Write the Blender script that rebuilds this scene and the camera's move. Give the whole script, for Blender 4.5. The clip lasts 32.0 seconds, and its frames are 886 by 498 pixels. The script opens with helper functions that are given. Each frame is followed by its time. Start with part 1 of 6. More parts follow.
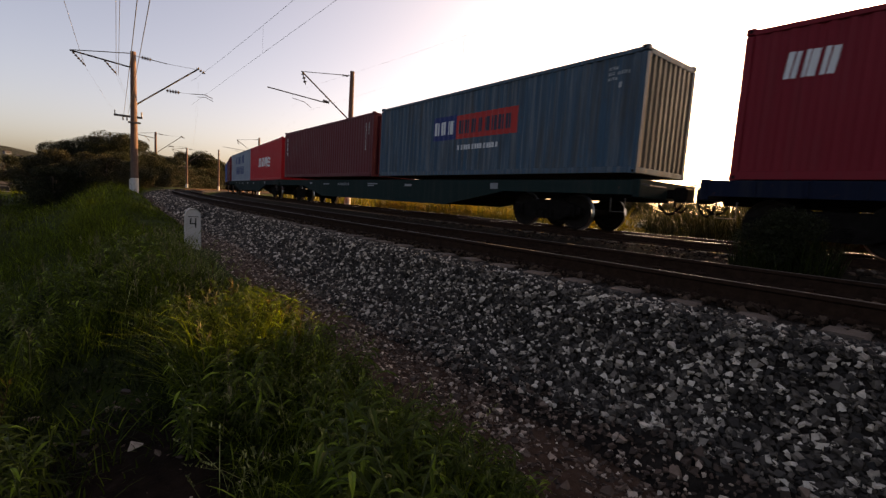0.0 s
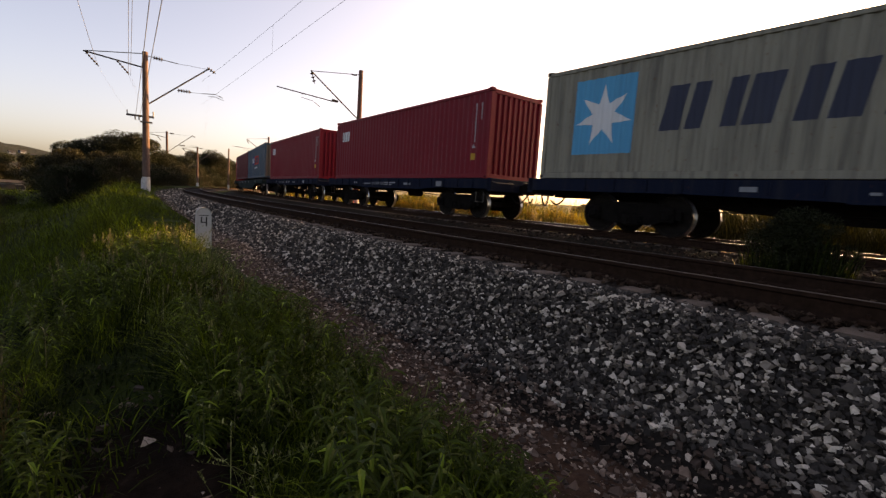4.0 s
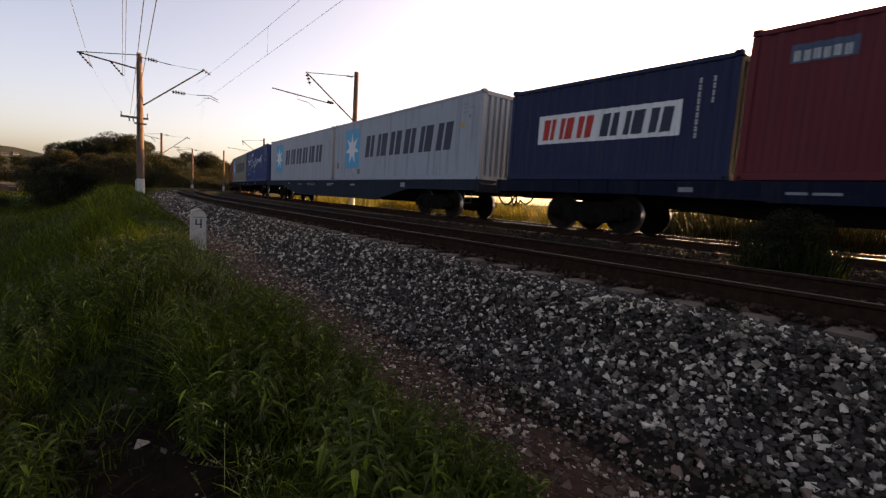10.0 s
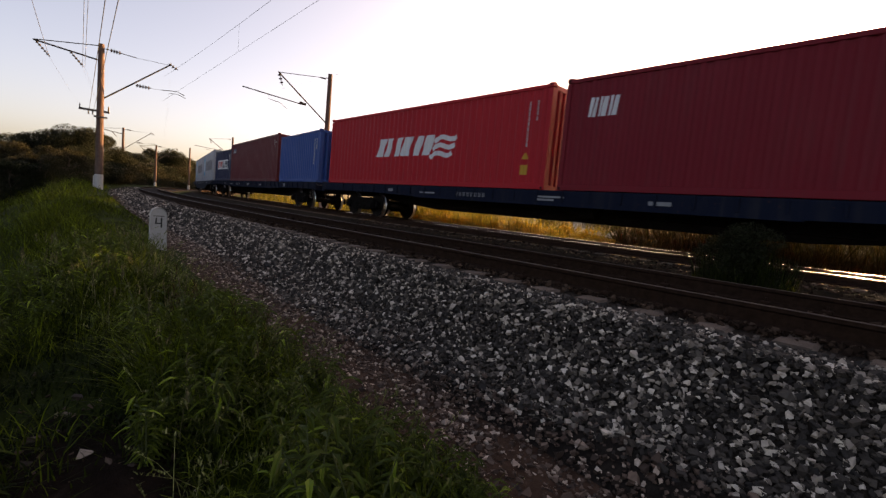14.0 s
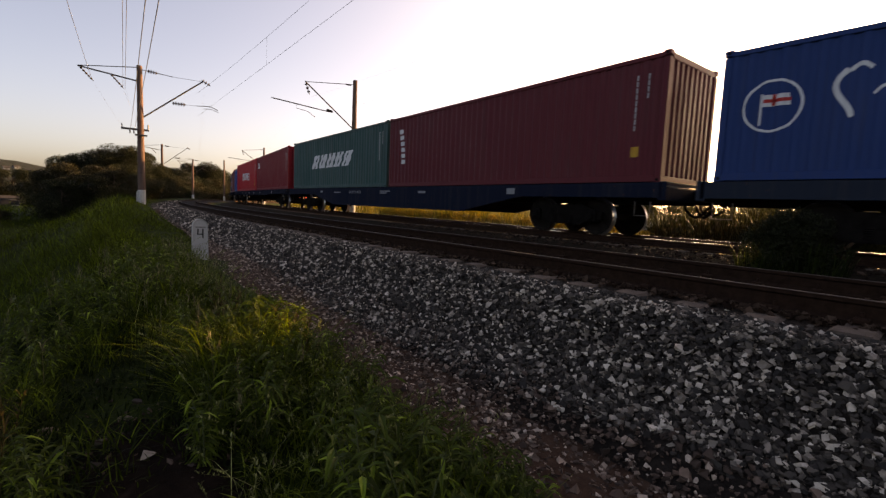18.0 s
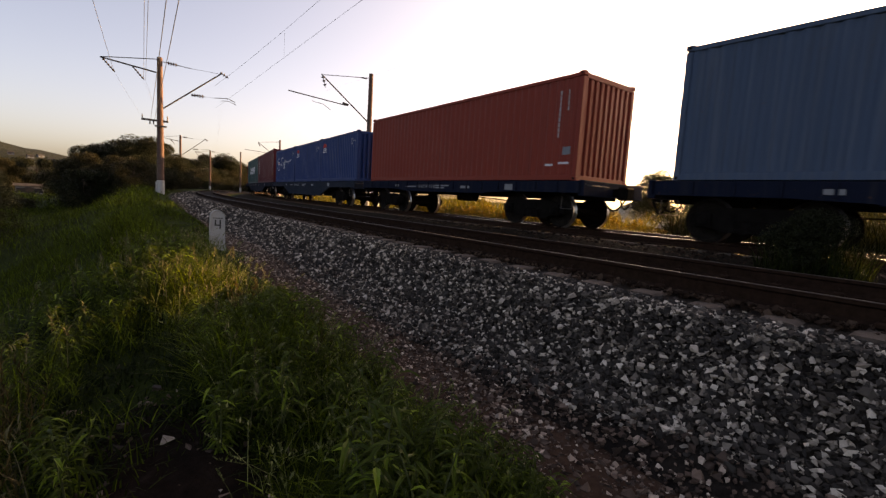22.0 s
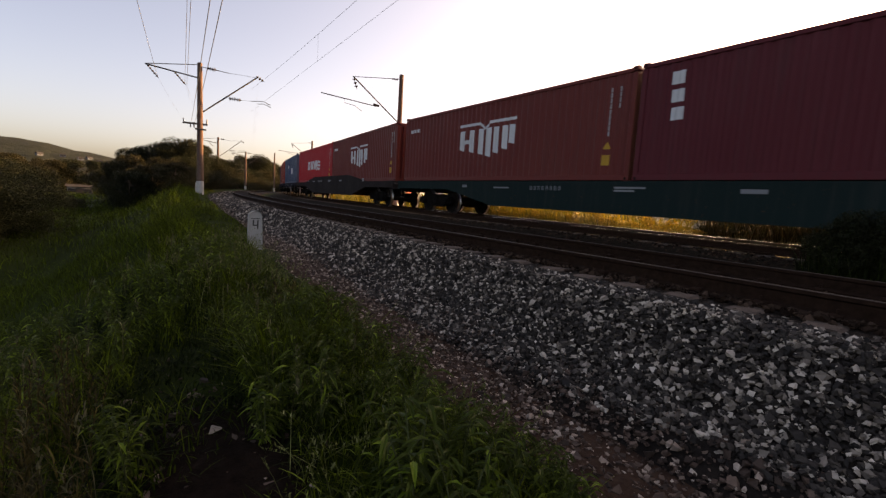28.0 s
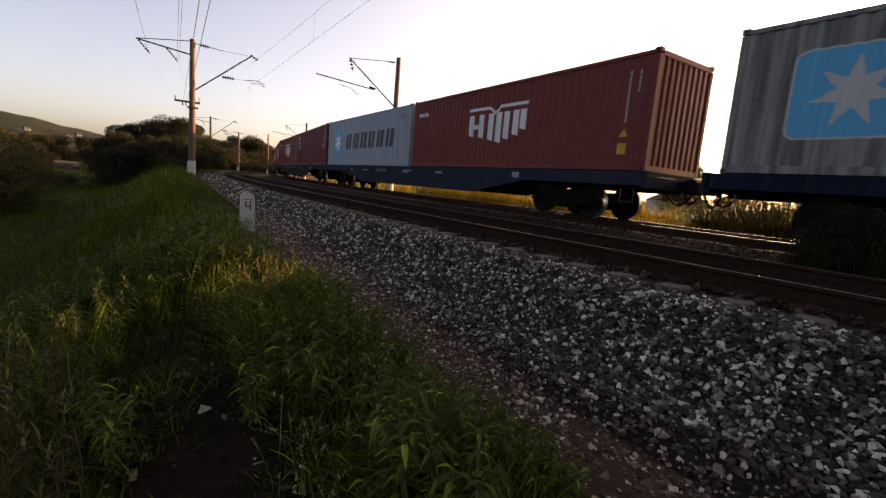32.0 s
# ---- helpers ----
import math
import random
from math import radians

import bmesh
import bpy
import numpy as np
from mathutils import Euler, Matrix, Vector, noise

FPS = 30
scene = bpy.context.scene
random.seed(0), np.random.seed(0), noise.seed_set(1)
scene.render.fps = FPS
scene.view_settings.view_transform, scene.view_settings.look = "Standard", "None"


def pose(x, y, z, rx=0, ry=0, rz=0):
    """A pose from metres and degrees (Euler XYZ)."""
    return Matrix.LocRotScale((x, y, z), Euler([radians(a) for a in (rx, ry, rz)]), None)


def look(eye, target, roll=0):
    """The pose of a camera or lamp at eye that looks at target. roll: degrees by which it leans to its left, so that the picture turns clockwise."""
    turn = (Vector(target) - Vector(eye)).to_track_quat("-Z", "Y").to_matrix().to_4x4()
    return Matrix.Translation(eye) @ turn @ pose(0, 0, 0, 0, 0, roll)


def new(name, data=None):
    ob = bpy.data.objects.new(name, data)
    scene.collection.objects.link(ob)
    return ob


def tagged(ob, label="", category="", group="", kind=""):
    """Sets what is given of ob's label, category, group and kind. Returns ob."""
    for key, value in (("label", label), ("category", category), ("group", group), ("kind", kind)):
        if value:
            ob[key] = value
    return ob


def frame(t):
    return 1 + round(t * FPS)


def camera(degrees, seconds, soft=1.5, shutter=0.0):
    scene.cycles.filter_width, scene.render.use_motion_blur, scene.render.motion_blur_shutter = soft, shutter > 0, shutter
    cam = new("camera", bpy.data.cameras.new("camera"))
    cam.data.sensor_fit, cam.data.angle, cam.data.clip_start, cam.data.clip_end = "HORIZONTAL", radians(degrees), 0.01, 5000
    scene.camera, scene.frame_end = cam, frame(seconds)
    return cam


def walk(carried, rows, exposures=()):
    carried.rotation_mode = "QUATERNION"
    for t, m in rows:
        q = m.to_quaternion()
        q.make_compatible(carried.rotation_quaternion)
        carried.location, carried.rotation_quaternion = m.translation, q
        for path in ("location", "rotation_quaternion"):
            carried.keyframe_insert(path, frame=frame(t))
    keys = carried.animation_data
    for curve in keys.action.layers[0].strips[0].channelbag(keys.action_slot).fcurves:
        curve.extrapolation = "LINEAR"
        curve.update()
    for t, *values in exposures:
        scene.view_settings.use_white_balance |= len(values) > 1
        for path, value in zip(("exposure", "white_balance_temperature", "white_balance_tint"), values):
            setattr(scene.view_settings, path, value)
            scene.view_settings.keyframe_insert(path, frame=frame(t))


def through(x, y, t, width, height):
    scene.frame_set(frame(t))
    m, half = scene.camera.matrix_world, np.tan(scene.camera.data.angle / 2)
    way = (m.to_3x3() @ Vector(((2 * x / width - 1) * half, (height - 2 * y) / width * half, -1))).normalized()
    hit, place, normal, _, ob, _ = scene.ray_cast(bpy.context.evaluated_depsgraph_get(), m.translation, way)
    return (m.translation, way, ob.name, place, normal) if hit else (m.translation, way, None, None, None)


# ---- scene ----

# ---------------------------------------------------------------- camera
cam = camera(89.28, 32.0, soft=1.35, shutter=0.15)
walk(cam, [(t, pose(x, y, z, 90 + pitch, roll, yaw)) for t, x, y, z, yaw, pitch, roll in (
    (0.0, 0.032, 0.022, 0.553, -40.93, -6.11, -3.50), (0.5, 0.036, 0.020, 0.557, -40.96, -6.02, -3.24), (1.0, 0.042, 0.023, 0.554, -40.50, -6.38, -3.12),
    (1.5, 0.050, 0.030, 0.556, -40.30, -6.67, -2.93), (2.0, 0.045, 0.031, 0.559, -39.81, -6.94, -2.91), (2.5, 0.035, 0.030, 0.561, -39.45, -7.07, -3.34),
    (3.0, 0.024, 0.025, 0.559, -39.56, -6.61, -3.41), (3.5, 0.024, 0.023, 0.558, -39.77, -6.44, -3.45), (5.5, 0.019, 0.015, 0.557, -40.15, -6.03, -3.72),
    (6.0, 0.017, 0.015, 0.553, -39.95, -6.53, -3.64), (6.5, 0.016, 0.012, 0.555, -39.99, -6.26, -3.49), (7.0, 0.021, 0.011, 0.556, -40.15, -6.14, -3.47),
    (7.5, 0.021, 0.010, 0.559, -40.26, -6.09, -3.23), (8.0, 0.009, 0.007, 0.561, -40.41, -5.75, -3.40), (8.5, 0.008, 0.010, 0.555, -40.28, -5.65, -3.45),
    (9.0, 0.009, 0.009, 0.557, -39.98, -5.86, -3.53), (9.5, 0.009, 0.002, 0.559, -40.04, -5.79, -3.69), (10.0, 0.026, 0.001, 0.558, -40.41, -6.10, -3.48),
    (10.5, 0.040, -0.001, 0.548, -41.11, -5.90, -3.64), (11.0, 0.065, -0.005, 0.544, -42.79, -5.82, -3.33), (11.5, 0.060, -0.006, 0.548, -42.30, -6.11, -3.56),
    (12.0, 0.072, -0.003, 0.552, -42.41, -6.58, -3.60), (12.5, 0.061, -0.007, 0.557, -42.55, -5.80, -3.54), (13.0, 0.074, -0.013, 0.559, -43.80, -5.36, -4.32),
    (13.5, 0.066, -0.010, 0.559, -44.22, -5.04, -4.66), (14.0, 0.056, -0.014, 0.560, -43.93, -5.09, -5.08), (14.5, 0.056, -0.008, 0.553, -43.32, -5.39, -4.59),
    (16.5, 0.065, 0.017, 0.547, -41.82, -6.11, -2.51), (17.0, 0.052, 0.018, 0.555, -41.79, -5.86, -2.90), (17.5, 0.017, 0.011, 0.563, -40.39, -5.62, -2.55),
    (18.0, 0.012, 0.004, 0.556, -40.39, -5.36, -2.48), (18.5, 0.007, 0.001, 0.558, -40.04, -5.57, -2.68), (19.0, 0.008, -0.001, 0.566, -39.72, -5.74, -2.49),
    (19.5, 0.003, -0.002, 0.565, -39.26, -6.00, -2.93), (20.0, -0.001, -0.004, 0.563, -39.19, -5.70, -3.01), (20.5, -0.000, 0.004, 0.565, -39.09, -5.99, -3.05),
    (21.0, -0.006, 0.004, 0.565, -38.96, -5.87, -2.90), (21.5, -0.003, 0.009, 0.564, -38.85, -6.26, -3.22), (22.0, -0.008, 0.008, 0.562, -38.69, -6.12, -3.40),
    (22.5, -0.018, 0.005, 0.563, -38.53, -5.90, -3.49), (23.0, -0.029, -0.004, 0.571, -38.32, -5.71, -3.43), (23.5, -0.040, -0.006, 0.571, -38.14, -5.66, -3.62),
    (24.0, -0.048, -0.015, 0.573, -37.78, -5.57, -3.52), (24.5, -0.043, -0.008, 0.569, -37.63, -5.82, -3.72), (25.0, -0.051, -0.011, 0.573, -36.80, -6.27, -3.68),
    (25.5, -0.054, -0.010, 0.574, -36.31, -6.70, -3.99), (27.5, -0.069, -0.017, 0.581, -35.53, -6.56, -3.33), (28.0, -0.076, -0.028, 0.588, -35.05, -6.42, -3.32),
    (28.5, -0.095, -0.028, 0.586, -35.15, -6.10, -3.64), (29.0, -0.090, -0.029, 0.580, -35.62, -6.30, -4.05), (29.5, -0.091, -0.036, 0.582, -35.39, -6.36, -4.20),
    (30.0, -0.038, 0.004, 0.558, -38.23, -6.94, -6.49), (30.5, -0.039, 0.012, 0.554, -38.36, -7.28, -6.26), (31.0, -0.041, 0.012, 0.561, -38.08, -7.29, -6.42),
    (31.5, -0.069, 0.004, 0.568, -36.84, -7.35, -5.26), (32.0, -0.069, -0.002, 0.568, -35.73, -8.05, -4.79),
)], exposures=[(0.0, 1.93, 9500, 25), (1.0, 2.2, 9500, 25), (2.0, 2.08, 9500, 25), (3.0, 2.32, 9500, 25), (6.0, 2.25, 9500, 25), (8.0, 2.27, 9500, 25), (9.0, 2.34, 9500, 25), (10.0, 2.26, 9500, 25), (17.0, 2.25, 9500, 25), (18.0, 2.15, 9500, 25), (19.0, 2.27, 9500, 25), (21.0, 2.25, 9500, 25), (22.0, 2.2, 9500, 25), (23.0, 2.34, 9500, 25), (24.0, 2.28, 9500, 25), (32.0, 2.25, 9500, 25)])
# ---------------------------------------------------------------- light
SUN_AZ, SUN_EL = 87.4, 10.8          # degrees clockwise from +y, and above the horizon
world = bpy.data.worlds.new("world")
scene.world = world
world.use_nodes = True
wn = world.node_tree
sky = wn.nodes.new("ShaderNodeTexSky")
sky.sky_type = "NISHITA"
sky.sun_disc = False
sky.sun_elevation, sky.sun_rotation = radians(SUN_EL), radians(SUN_AZ)
sky.air_density, sky.dust_density, sky.ozone_density = 0.58, 3.5, 1.15
wn.nodes["Background"].inputs["Strength"].default_value = 0.1
wn.links.new(sky.outputs[0], wn.nodes["Background"].inputs["Color"])

sun_data = bpy.data.lights.new("sun", "SUN")
sun_data.energy, sun_data.angle, sun_data.color = 4.2, radians(0.6), (1.0, 0.70, 0.36)
sun = new("sun", sun_data)
sun_way = Vector((math.sin(radians(SUN_AZ)) * math.cos(radians(SUN_EL)),
                  math.cos(radians(SUN_AZ)) * math.cos(radians(SUN_EL)), math.sin(radians(SUN_EL))))
sun.matrix_world = look(sun_way * 200, (0, 0, 0))

# ---------------------------------------------------------------- plan
R = 286.0                 # radius of the curve (both tracks), metres
X_NEAR, X_FAR = 5.37, 11.66   # track centres beside the camera; z = 0 is the rail top
CX = X_FAR + R            # centre of the curve


def on_track(s, x0, z=0.0):
    """A point at s metres along the far track's line, on the parallel line that passes x0 beside the camera; straight behind s = 0."""
    if s < 0:
        return Vector((x0, s, z))
    r = CX - x0
    return Vector((CX - r * math.cos(s / R), r * math.sin(s / R), z))


def offset_of(x, y):
    """x0 of the parallel line through a place."""
    return x if y < 0 else CX - math.hypot(CX - x, y)


# ---------------------------------------------------------------- mesh helpers
def link_mesh(name, verts, faces, mat=None, smooth=False):
    me = bpy.data.meshes.new(name)
    me.from_pydata(verts, [], faces)
    if mat:
        me.materials.append(mat)
    if smooth:
        me.polygons.foreach_set("use_smooth", [True] * len(me.polygons))
    return me


class Build:
    """Gathers boxes, tubes and sheets into one mesh."""

    def __init__(self):
        self.v, self.f = [], []

    def add(self, verts, faces):
        n = len(self.v)
        self.v += [tuple(p) for p in verts]
        self.f += [tuple(i + n for i in q) for q in faces]
        return self

    def box(self, x0, x1, y0, y1, z0, z1, c=0.0):
        """A box with its upright and long edges cut by c."""
        if c <= 0:
            v = [(x, y, z) for z in (z0, z1) for y in (y0, y1) for x in (x0, x1)]
            return self.add(v, [(0, 2, 3, 1), (4, 5, 7, 6), (0, 1, 5, 4), (2, 6, 7, 3), (0, 4, 6, 2), (1, 3, 7, 5)])
        v = []
        for z, e in ((z0, c), (z0 + c, 0), (z1 - c, 0), (z1, c)):
            v += [(x0 + e, y0 + c, z), (x0 + c, y0 + e, z), (x1 - c, y0 + e, z), (x1 - e, y0 + c, z),
                  (x1 - e, y1 - c, z), (x1 - c, y1 - e, z), (x0 + c, y1 - e, z), (x0 + e, y1 - c, z)]
        f = [tuple(range(7, -1, -1)), tuple(range(24, 32))]
        for k in range(3):
            f += [(8 * k + i, 8 * k + (i + 1) % 8, 8 * k + 8 + (i + 1) % 8, 8 * k + 8 + i) for i in range(8)]
        return self.add(v, f)

    def tube(self, a, b, r0, r1=None, n=8, caps=True):
        a, b = Vector(a), Vector(b)
        r1 = r0 if r1 is None else r1
        w = (b - a).normalized()
        u = w.orthogonal().normalized()
        t = w.cross(u)
        v = [p + (u * math.cos(6.283185 * i / n) + t * math.sin(6.283185 * i / n)) * r for p, r in ((a, r0), (b, r1)) for i in range(n)]
        f = [(i, (i + 1) % n, n + (i + 1) % n, n + i) for i in range(n)]
        if caps:
            f += [tuple(range(n - 1, -1, -1)), tuple(range(n, 2 * n))]
        return self.add(v, f)

    def line(self, pts, r, n=5):
        """A tube along a line of points."""
        pts = [Vector(p) for p in pts]
        v, f = [], []
        for k, p in enumerate(pts):
            w = (pts[min(k + 1, len(pts) - 1)] - pts[max(k - 1, 0)]).normalized()
            u = w.cross(Vector((0, 0, 1)))
            u = (u if u.length > 0.01 else Vector((1, 0, 0))).normalized()
            t = u.cross(w)
            rr = r[k] if isinstance(r, (list, tuple)) else r
            v += [p + (u * math.cos(6.283185 * i / n) + t * math.sin(6.283185 * i / n)) * rr for i in range(n)]
        for k in range(len(pts) - 1):
            f += [(k * n + i, k * n + (i + 1) % n, (k + 1) * n + (i + 1) % n, (k + 1) * n + i) for i in range(n)]
        f += [tuple(range(n - 1, -1, -1)), tuple(range((len(pts) - 1) * n, len(pts) * n))]
        return self.add(v, f)

    def lathe(self, axis, profile, n=16, at=(0, 0, 0)):
        """profile: (place along the axis, radius) ..."""
        v, f = [], []
        for h, r in profile:
            for i in range(n):
                a = 6.283185 * i / n
                c = (r * math.cos(a), r * math.sin(a))
                p = (h, c[0], c[1]) if axis == "x" else (c[0], h, c[1]) if axis == "y" else (c[0], c[1], h)
                v.append((p[0] + at[0], p[1] + at[1], p[2] + at[2]))
        for k in range(len(profile) - 1):
            f += [(k * n + i, k * n + (i + 1) % n, (k + 1) * n + (i + 1) % n, (k + 1) * n + i) for i in range(n)]
        f += [tuple(range(n - 1, -1, -1)), tuple(range((len(profile) - 1) * n, len(profile) * n))]
        return self.add(v, f)

    def prism(self, outline, x0, x1):
        """An outline in (y, z), pulled from x0 to x1."""
        n = len(outline)
        v = [(x, y, z) for x in (x0, x1) for y, z in outline]
        f = [(i, (i + 1) % n, n + (i + 1) % n, n + i) for i in range(n)] + [tuple(range(n - 1, -1, -1)), tuple(range(n, 2 * n))]
        return self.add(v, f)

    def mesh(self, name, mat=None, smooth=False):
        me = link_mesh(name, self.v, self.f, mat, smooth)
        bm = bmesh.new()
        bm.from_mesh(me)
        bmesh.ops.recalc_face_normals(bm, faces=bm.faces)
        bm.to_mesh(me)
        bm.free()
        return me


def part(name, me, parent, mat=None, label="", at=None):
    """One mesh object under a thing or part; mat: its own material over the shared mesh."""
    ob = new(name, me)
    ob.parent = parent
    if at is not None:
        ob.matrix_basis = at
    if mat is not None:
        if not me.materials:
            me.materials.append(mat)
        ob.material_slots[0].link = "OBJECT"
        ob.material_slots[0].material = mat
    if label:
        ob["label"] = label
    return ob


def thing(name, label, category, group="", at=None, me=None, kind=""):
    ob = new(name, me)
    if at is not None:
        ob.matrix_basis = at
    return tagged(ob, label, category, group, kind)


def sweep(profile, x0, s0, s1, step, closed=False, wob=None):
    """Verts and faces of a cross-section (dx, z) carried along the track line; wob(s, i): extra (dx, dz)."""
    n = max(2, int(round((s1 - s0) / step)) + 1)
    v, f, m = [], [], len(profile)
    for k in range(n):
        s = s0 + (s1 - s0) * k / (n - 1)
        for i, (dx, z) in enumerate(profile):
            a, b = wob(s, i) if wob else (0, 0)
            v.append(on_track(s, x0 + dx + a, z + b))
    for k in range(n - 1):
        for i in range(m if closed else m - 1):
            j = (i + 1) % m
            f.append((k * m + i, k * m + j, (k + 1) * m + j, (k + 1) * m + i))
    if closed:
        f += [tuple(range(m)), tuple(range((n - 1) * m, n * m))[::-1]]
    return v, f


# ---------------------------------------------------------------- materials
def node_mat(name):
    m = bpy.data.materials.new(name)
    m.use_nodes = True
    return m, m.node_tree, m.node_tree.nodes["Principled BSDF"]


def N(nt, kind, **values):
    nd = nt.nodes.new(kind)
    for key, val in values.items():
        nd.inputs[key.replace("_", " ")].default_value = val
    return nd


def ramp(nt, src, stops):
    nd = nt.nodes.new("ShaderNodeValToRGB")
    while len(nd.color_ramp.elements) < len(stops):
        nd.color_ramp.elements.new(0.5)
    for e, (p, c) in zip(nd.color_ramp.elements, stops):
        e.position, e.color = p, (*c, 1) if len(c) == 3 else c
    nt.links.new(src, nd.inputs[0])
    return nd.outputs[0]


def mixed(nt, fac, a, b, kind="MIX"):
    nd = nt.nodes.new("ShaderNodeMix")
    nd.data_type, nd.blend_type = "RGBA", kind
    for sock, val in ((nd.inputs[0], fac), (nd.inputs[6], a), (nd.inputs[7], b)):
        if isinstance(val, (int, float)):
            sock.default_value = val
        elif isinstance(val, (tuple, list)):
            sock.default_value = (*val, 1) if len(val) == 3 else val
        else:
            nt.links.new(val, sock)
    return nd.outputs[2]


def noisy(nt, scale, detail=4.0, rough=0.6, coords="Object", stretch=(1, 1, 1)):
    tc = nt.nodes.new("ShaderNodeTexCoord")
    mp = N(nt, "ShaderNodeMapping", Scale=stretch)
    nt.links.new(tc.outputs[coords], mp.inputs[0])
    nz = N(nt, "ShaderNodeTexNoise", Scale=scale, Detail=detail, Roughness=rough)
    nt.links.new(mp.outputs[0], nz.inputs["Vector"])
    return nz.outputs[0]


def bumped(nt, bsdf, height, strength, dist=0.01):
    b = N(nt, "ShaderNodeBump", Strength=strength, Distance=dist)
    nt.links.new(height, b.inputs["Height"])
    nt.links.new(b.outputs[0], bsdf.inputs["Normal"])


def paint(name, col, rust=0.25, rough=0.5, streak=0.35, fade=0.2, gloss=0.12, wash=0.0, wear=0.0):
    """Weathered paint on steel: fading, run-down dirt streaks, pale chalky runs, rust specks."""
    m, nt, b = node_mat(name)
    big = noisy(nt, 0.7, 5, 0.6)
    run = noisy(nt, 2.2, 5, 0.65, stretch=(1, 2.2, 0.14))
    speck = noisy(nt, 9, 6, 0.7)
    dull = tuple(0.7 * c + 0.3 * (sum(col) / 3 * 0.9 + 0.02) for c in col)
    c = mixed(nt, ramp(nt, big, [(0.35, (0, 0, 0)), (0.75, (fade,) * 3)]), col, dull)
    if wash:
        pale = noisy(nt, 3.1, 5, 0.7, stretch=(1, 2.6, 0.1))
        c = mixed(nt, ramp(nt, pale, [(0.46, (0, 0, 0)), (0.62, (wash,) * 3)]), c, tuple(0.35 * q + 0.11 for q in col))
    c = mixed(nt, ramp(nt, run, [(0.5 - wear, (0, 0, 0)), (0.78 - 2.2 * wear, (streak,) * 3)]), c, (0.05, 0.045, 0.04))
    c = mixed(nt, ramp(nt, speck, [(0.68 - 0.1 * rust, (0, 0, 0)), (0.8 - 0.1 * rust, (min(1, rust * 2.5),) * 3)]), c, (0.12, 0.045, 0.02))
    nt.links.new(c, b.inputs["Base Color"])
    r = ramp(nt, big, [(0.3, (rough - 0.1,) * 3), (0.8, (min(1, rough + 0.2),) * 3)])
    nt.links.new(r, b.inputs["Roughness"])
    b.inputs["Specular IOR Level"].default_value = gloss
    bumped(nt, b, speck, 0.12, 0.004)
    return m


def rough_mat(name, stops, scale, rough=0.9, bump=0.5, dist=0.02, coords="Object", island=0.0, metal=0.0, detail=6, gloss=None):
    m, nt, b = node_mat(name)
    nz = noisy(nt, scale, detail, 0.65, coords)
    c = ramp(nt, nz, stops)
    if island:
        geo = nt.nodes.new("ShaderNodeNewGeometry")
        k = ramp(nt, geo.outputs["Random Per Island"], [(0.0, (1 - island,) * 3), (1.0, (1 + island,) * 3)])
        c = mixed(nt, 1.0, c, k, "MULTIPLY")
    nt.links.new(c, b.inputs["Base Color"])
    b.inputs["Roughness"].default_value, b.inputs["Metallic"].default_value = rough, metal
    if metal < 0.1:
        b.inputs["Specular IOR Level"].default_value = gloss if gloss is not None else 0.15 if rough > 0.5 else 0.4
    fine = noisy(nt, scale * 4, 5, 0.7, coords)
    bumped(nt, b, fine, bump, dist)
    return m


def leaf_mat(name, dark, light, through=0.35, rough=0.55, gloss=0.12, even=False):
    """Blades and leaves: two greens by island, some light passing through."""
    m, nt, b = node_mat(name)
    geo = nt.nodes.new("ShaderNodeNewGeometry")
    c = ramp(nt, geo.outputs["Random Per Island"], [(0.0, dark), (0.6, tuple(0.68 * p + 0.32 * q for p, q in zip(dark, light))), (0.88, light), (1.0, tuple(min(1, x * 1.5) for x in light))])
    if even:
        c = ramp(nt, geo.outputs["Random Per Island"], [(0.0, tuple(0.5 * p + 0.5 * q for p, q in zip(dark, light))), (1.0, light)])
    nz = noisy(nt, 0.35 if even else 1.3, 3, 0.6)
    c = mixed(nt, ramp(nt, nz, [(0.35, (0, 0, 0)), (0.7, (0.5, 0.5, 0.5))]), c, dark)
    nt.links.new(c, b.inputs["Base Color"])
    b.inputs["Roughness"].default_value = rough
    b.inputs["Specular IOR Level"].default_value = gloss
    tr = nt.nodes.new("ShaderNodeBsdfTranslucent")
    nt.links.new(c, tr.inputs[0])
    mx = nt.nodes.new("ShaderNodeMixShader")
    mx.inputs[0].default_value = through
    nt.links.new(b.outputs[0], mx.inputs[1])
    nt.links.new(tr.outputs[0], mx.inputs[2])
    nt.links.new(mx.outputs[0], nt.nodes["Material Output"].inputs[0])
    return m


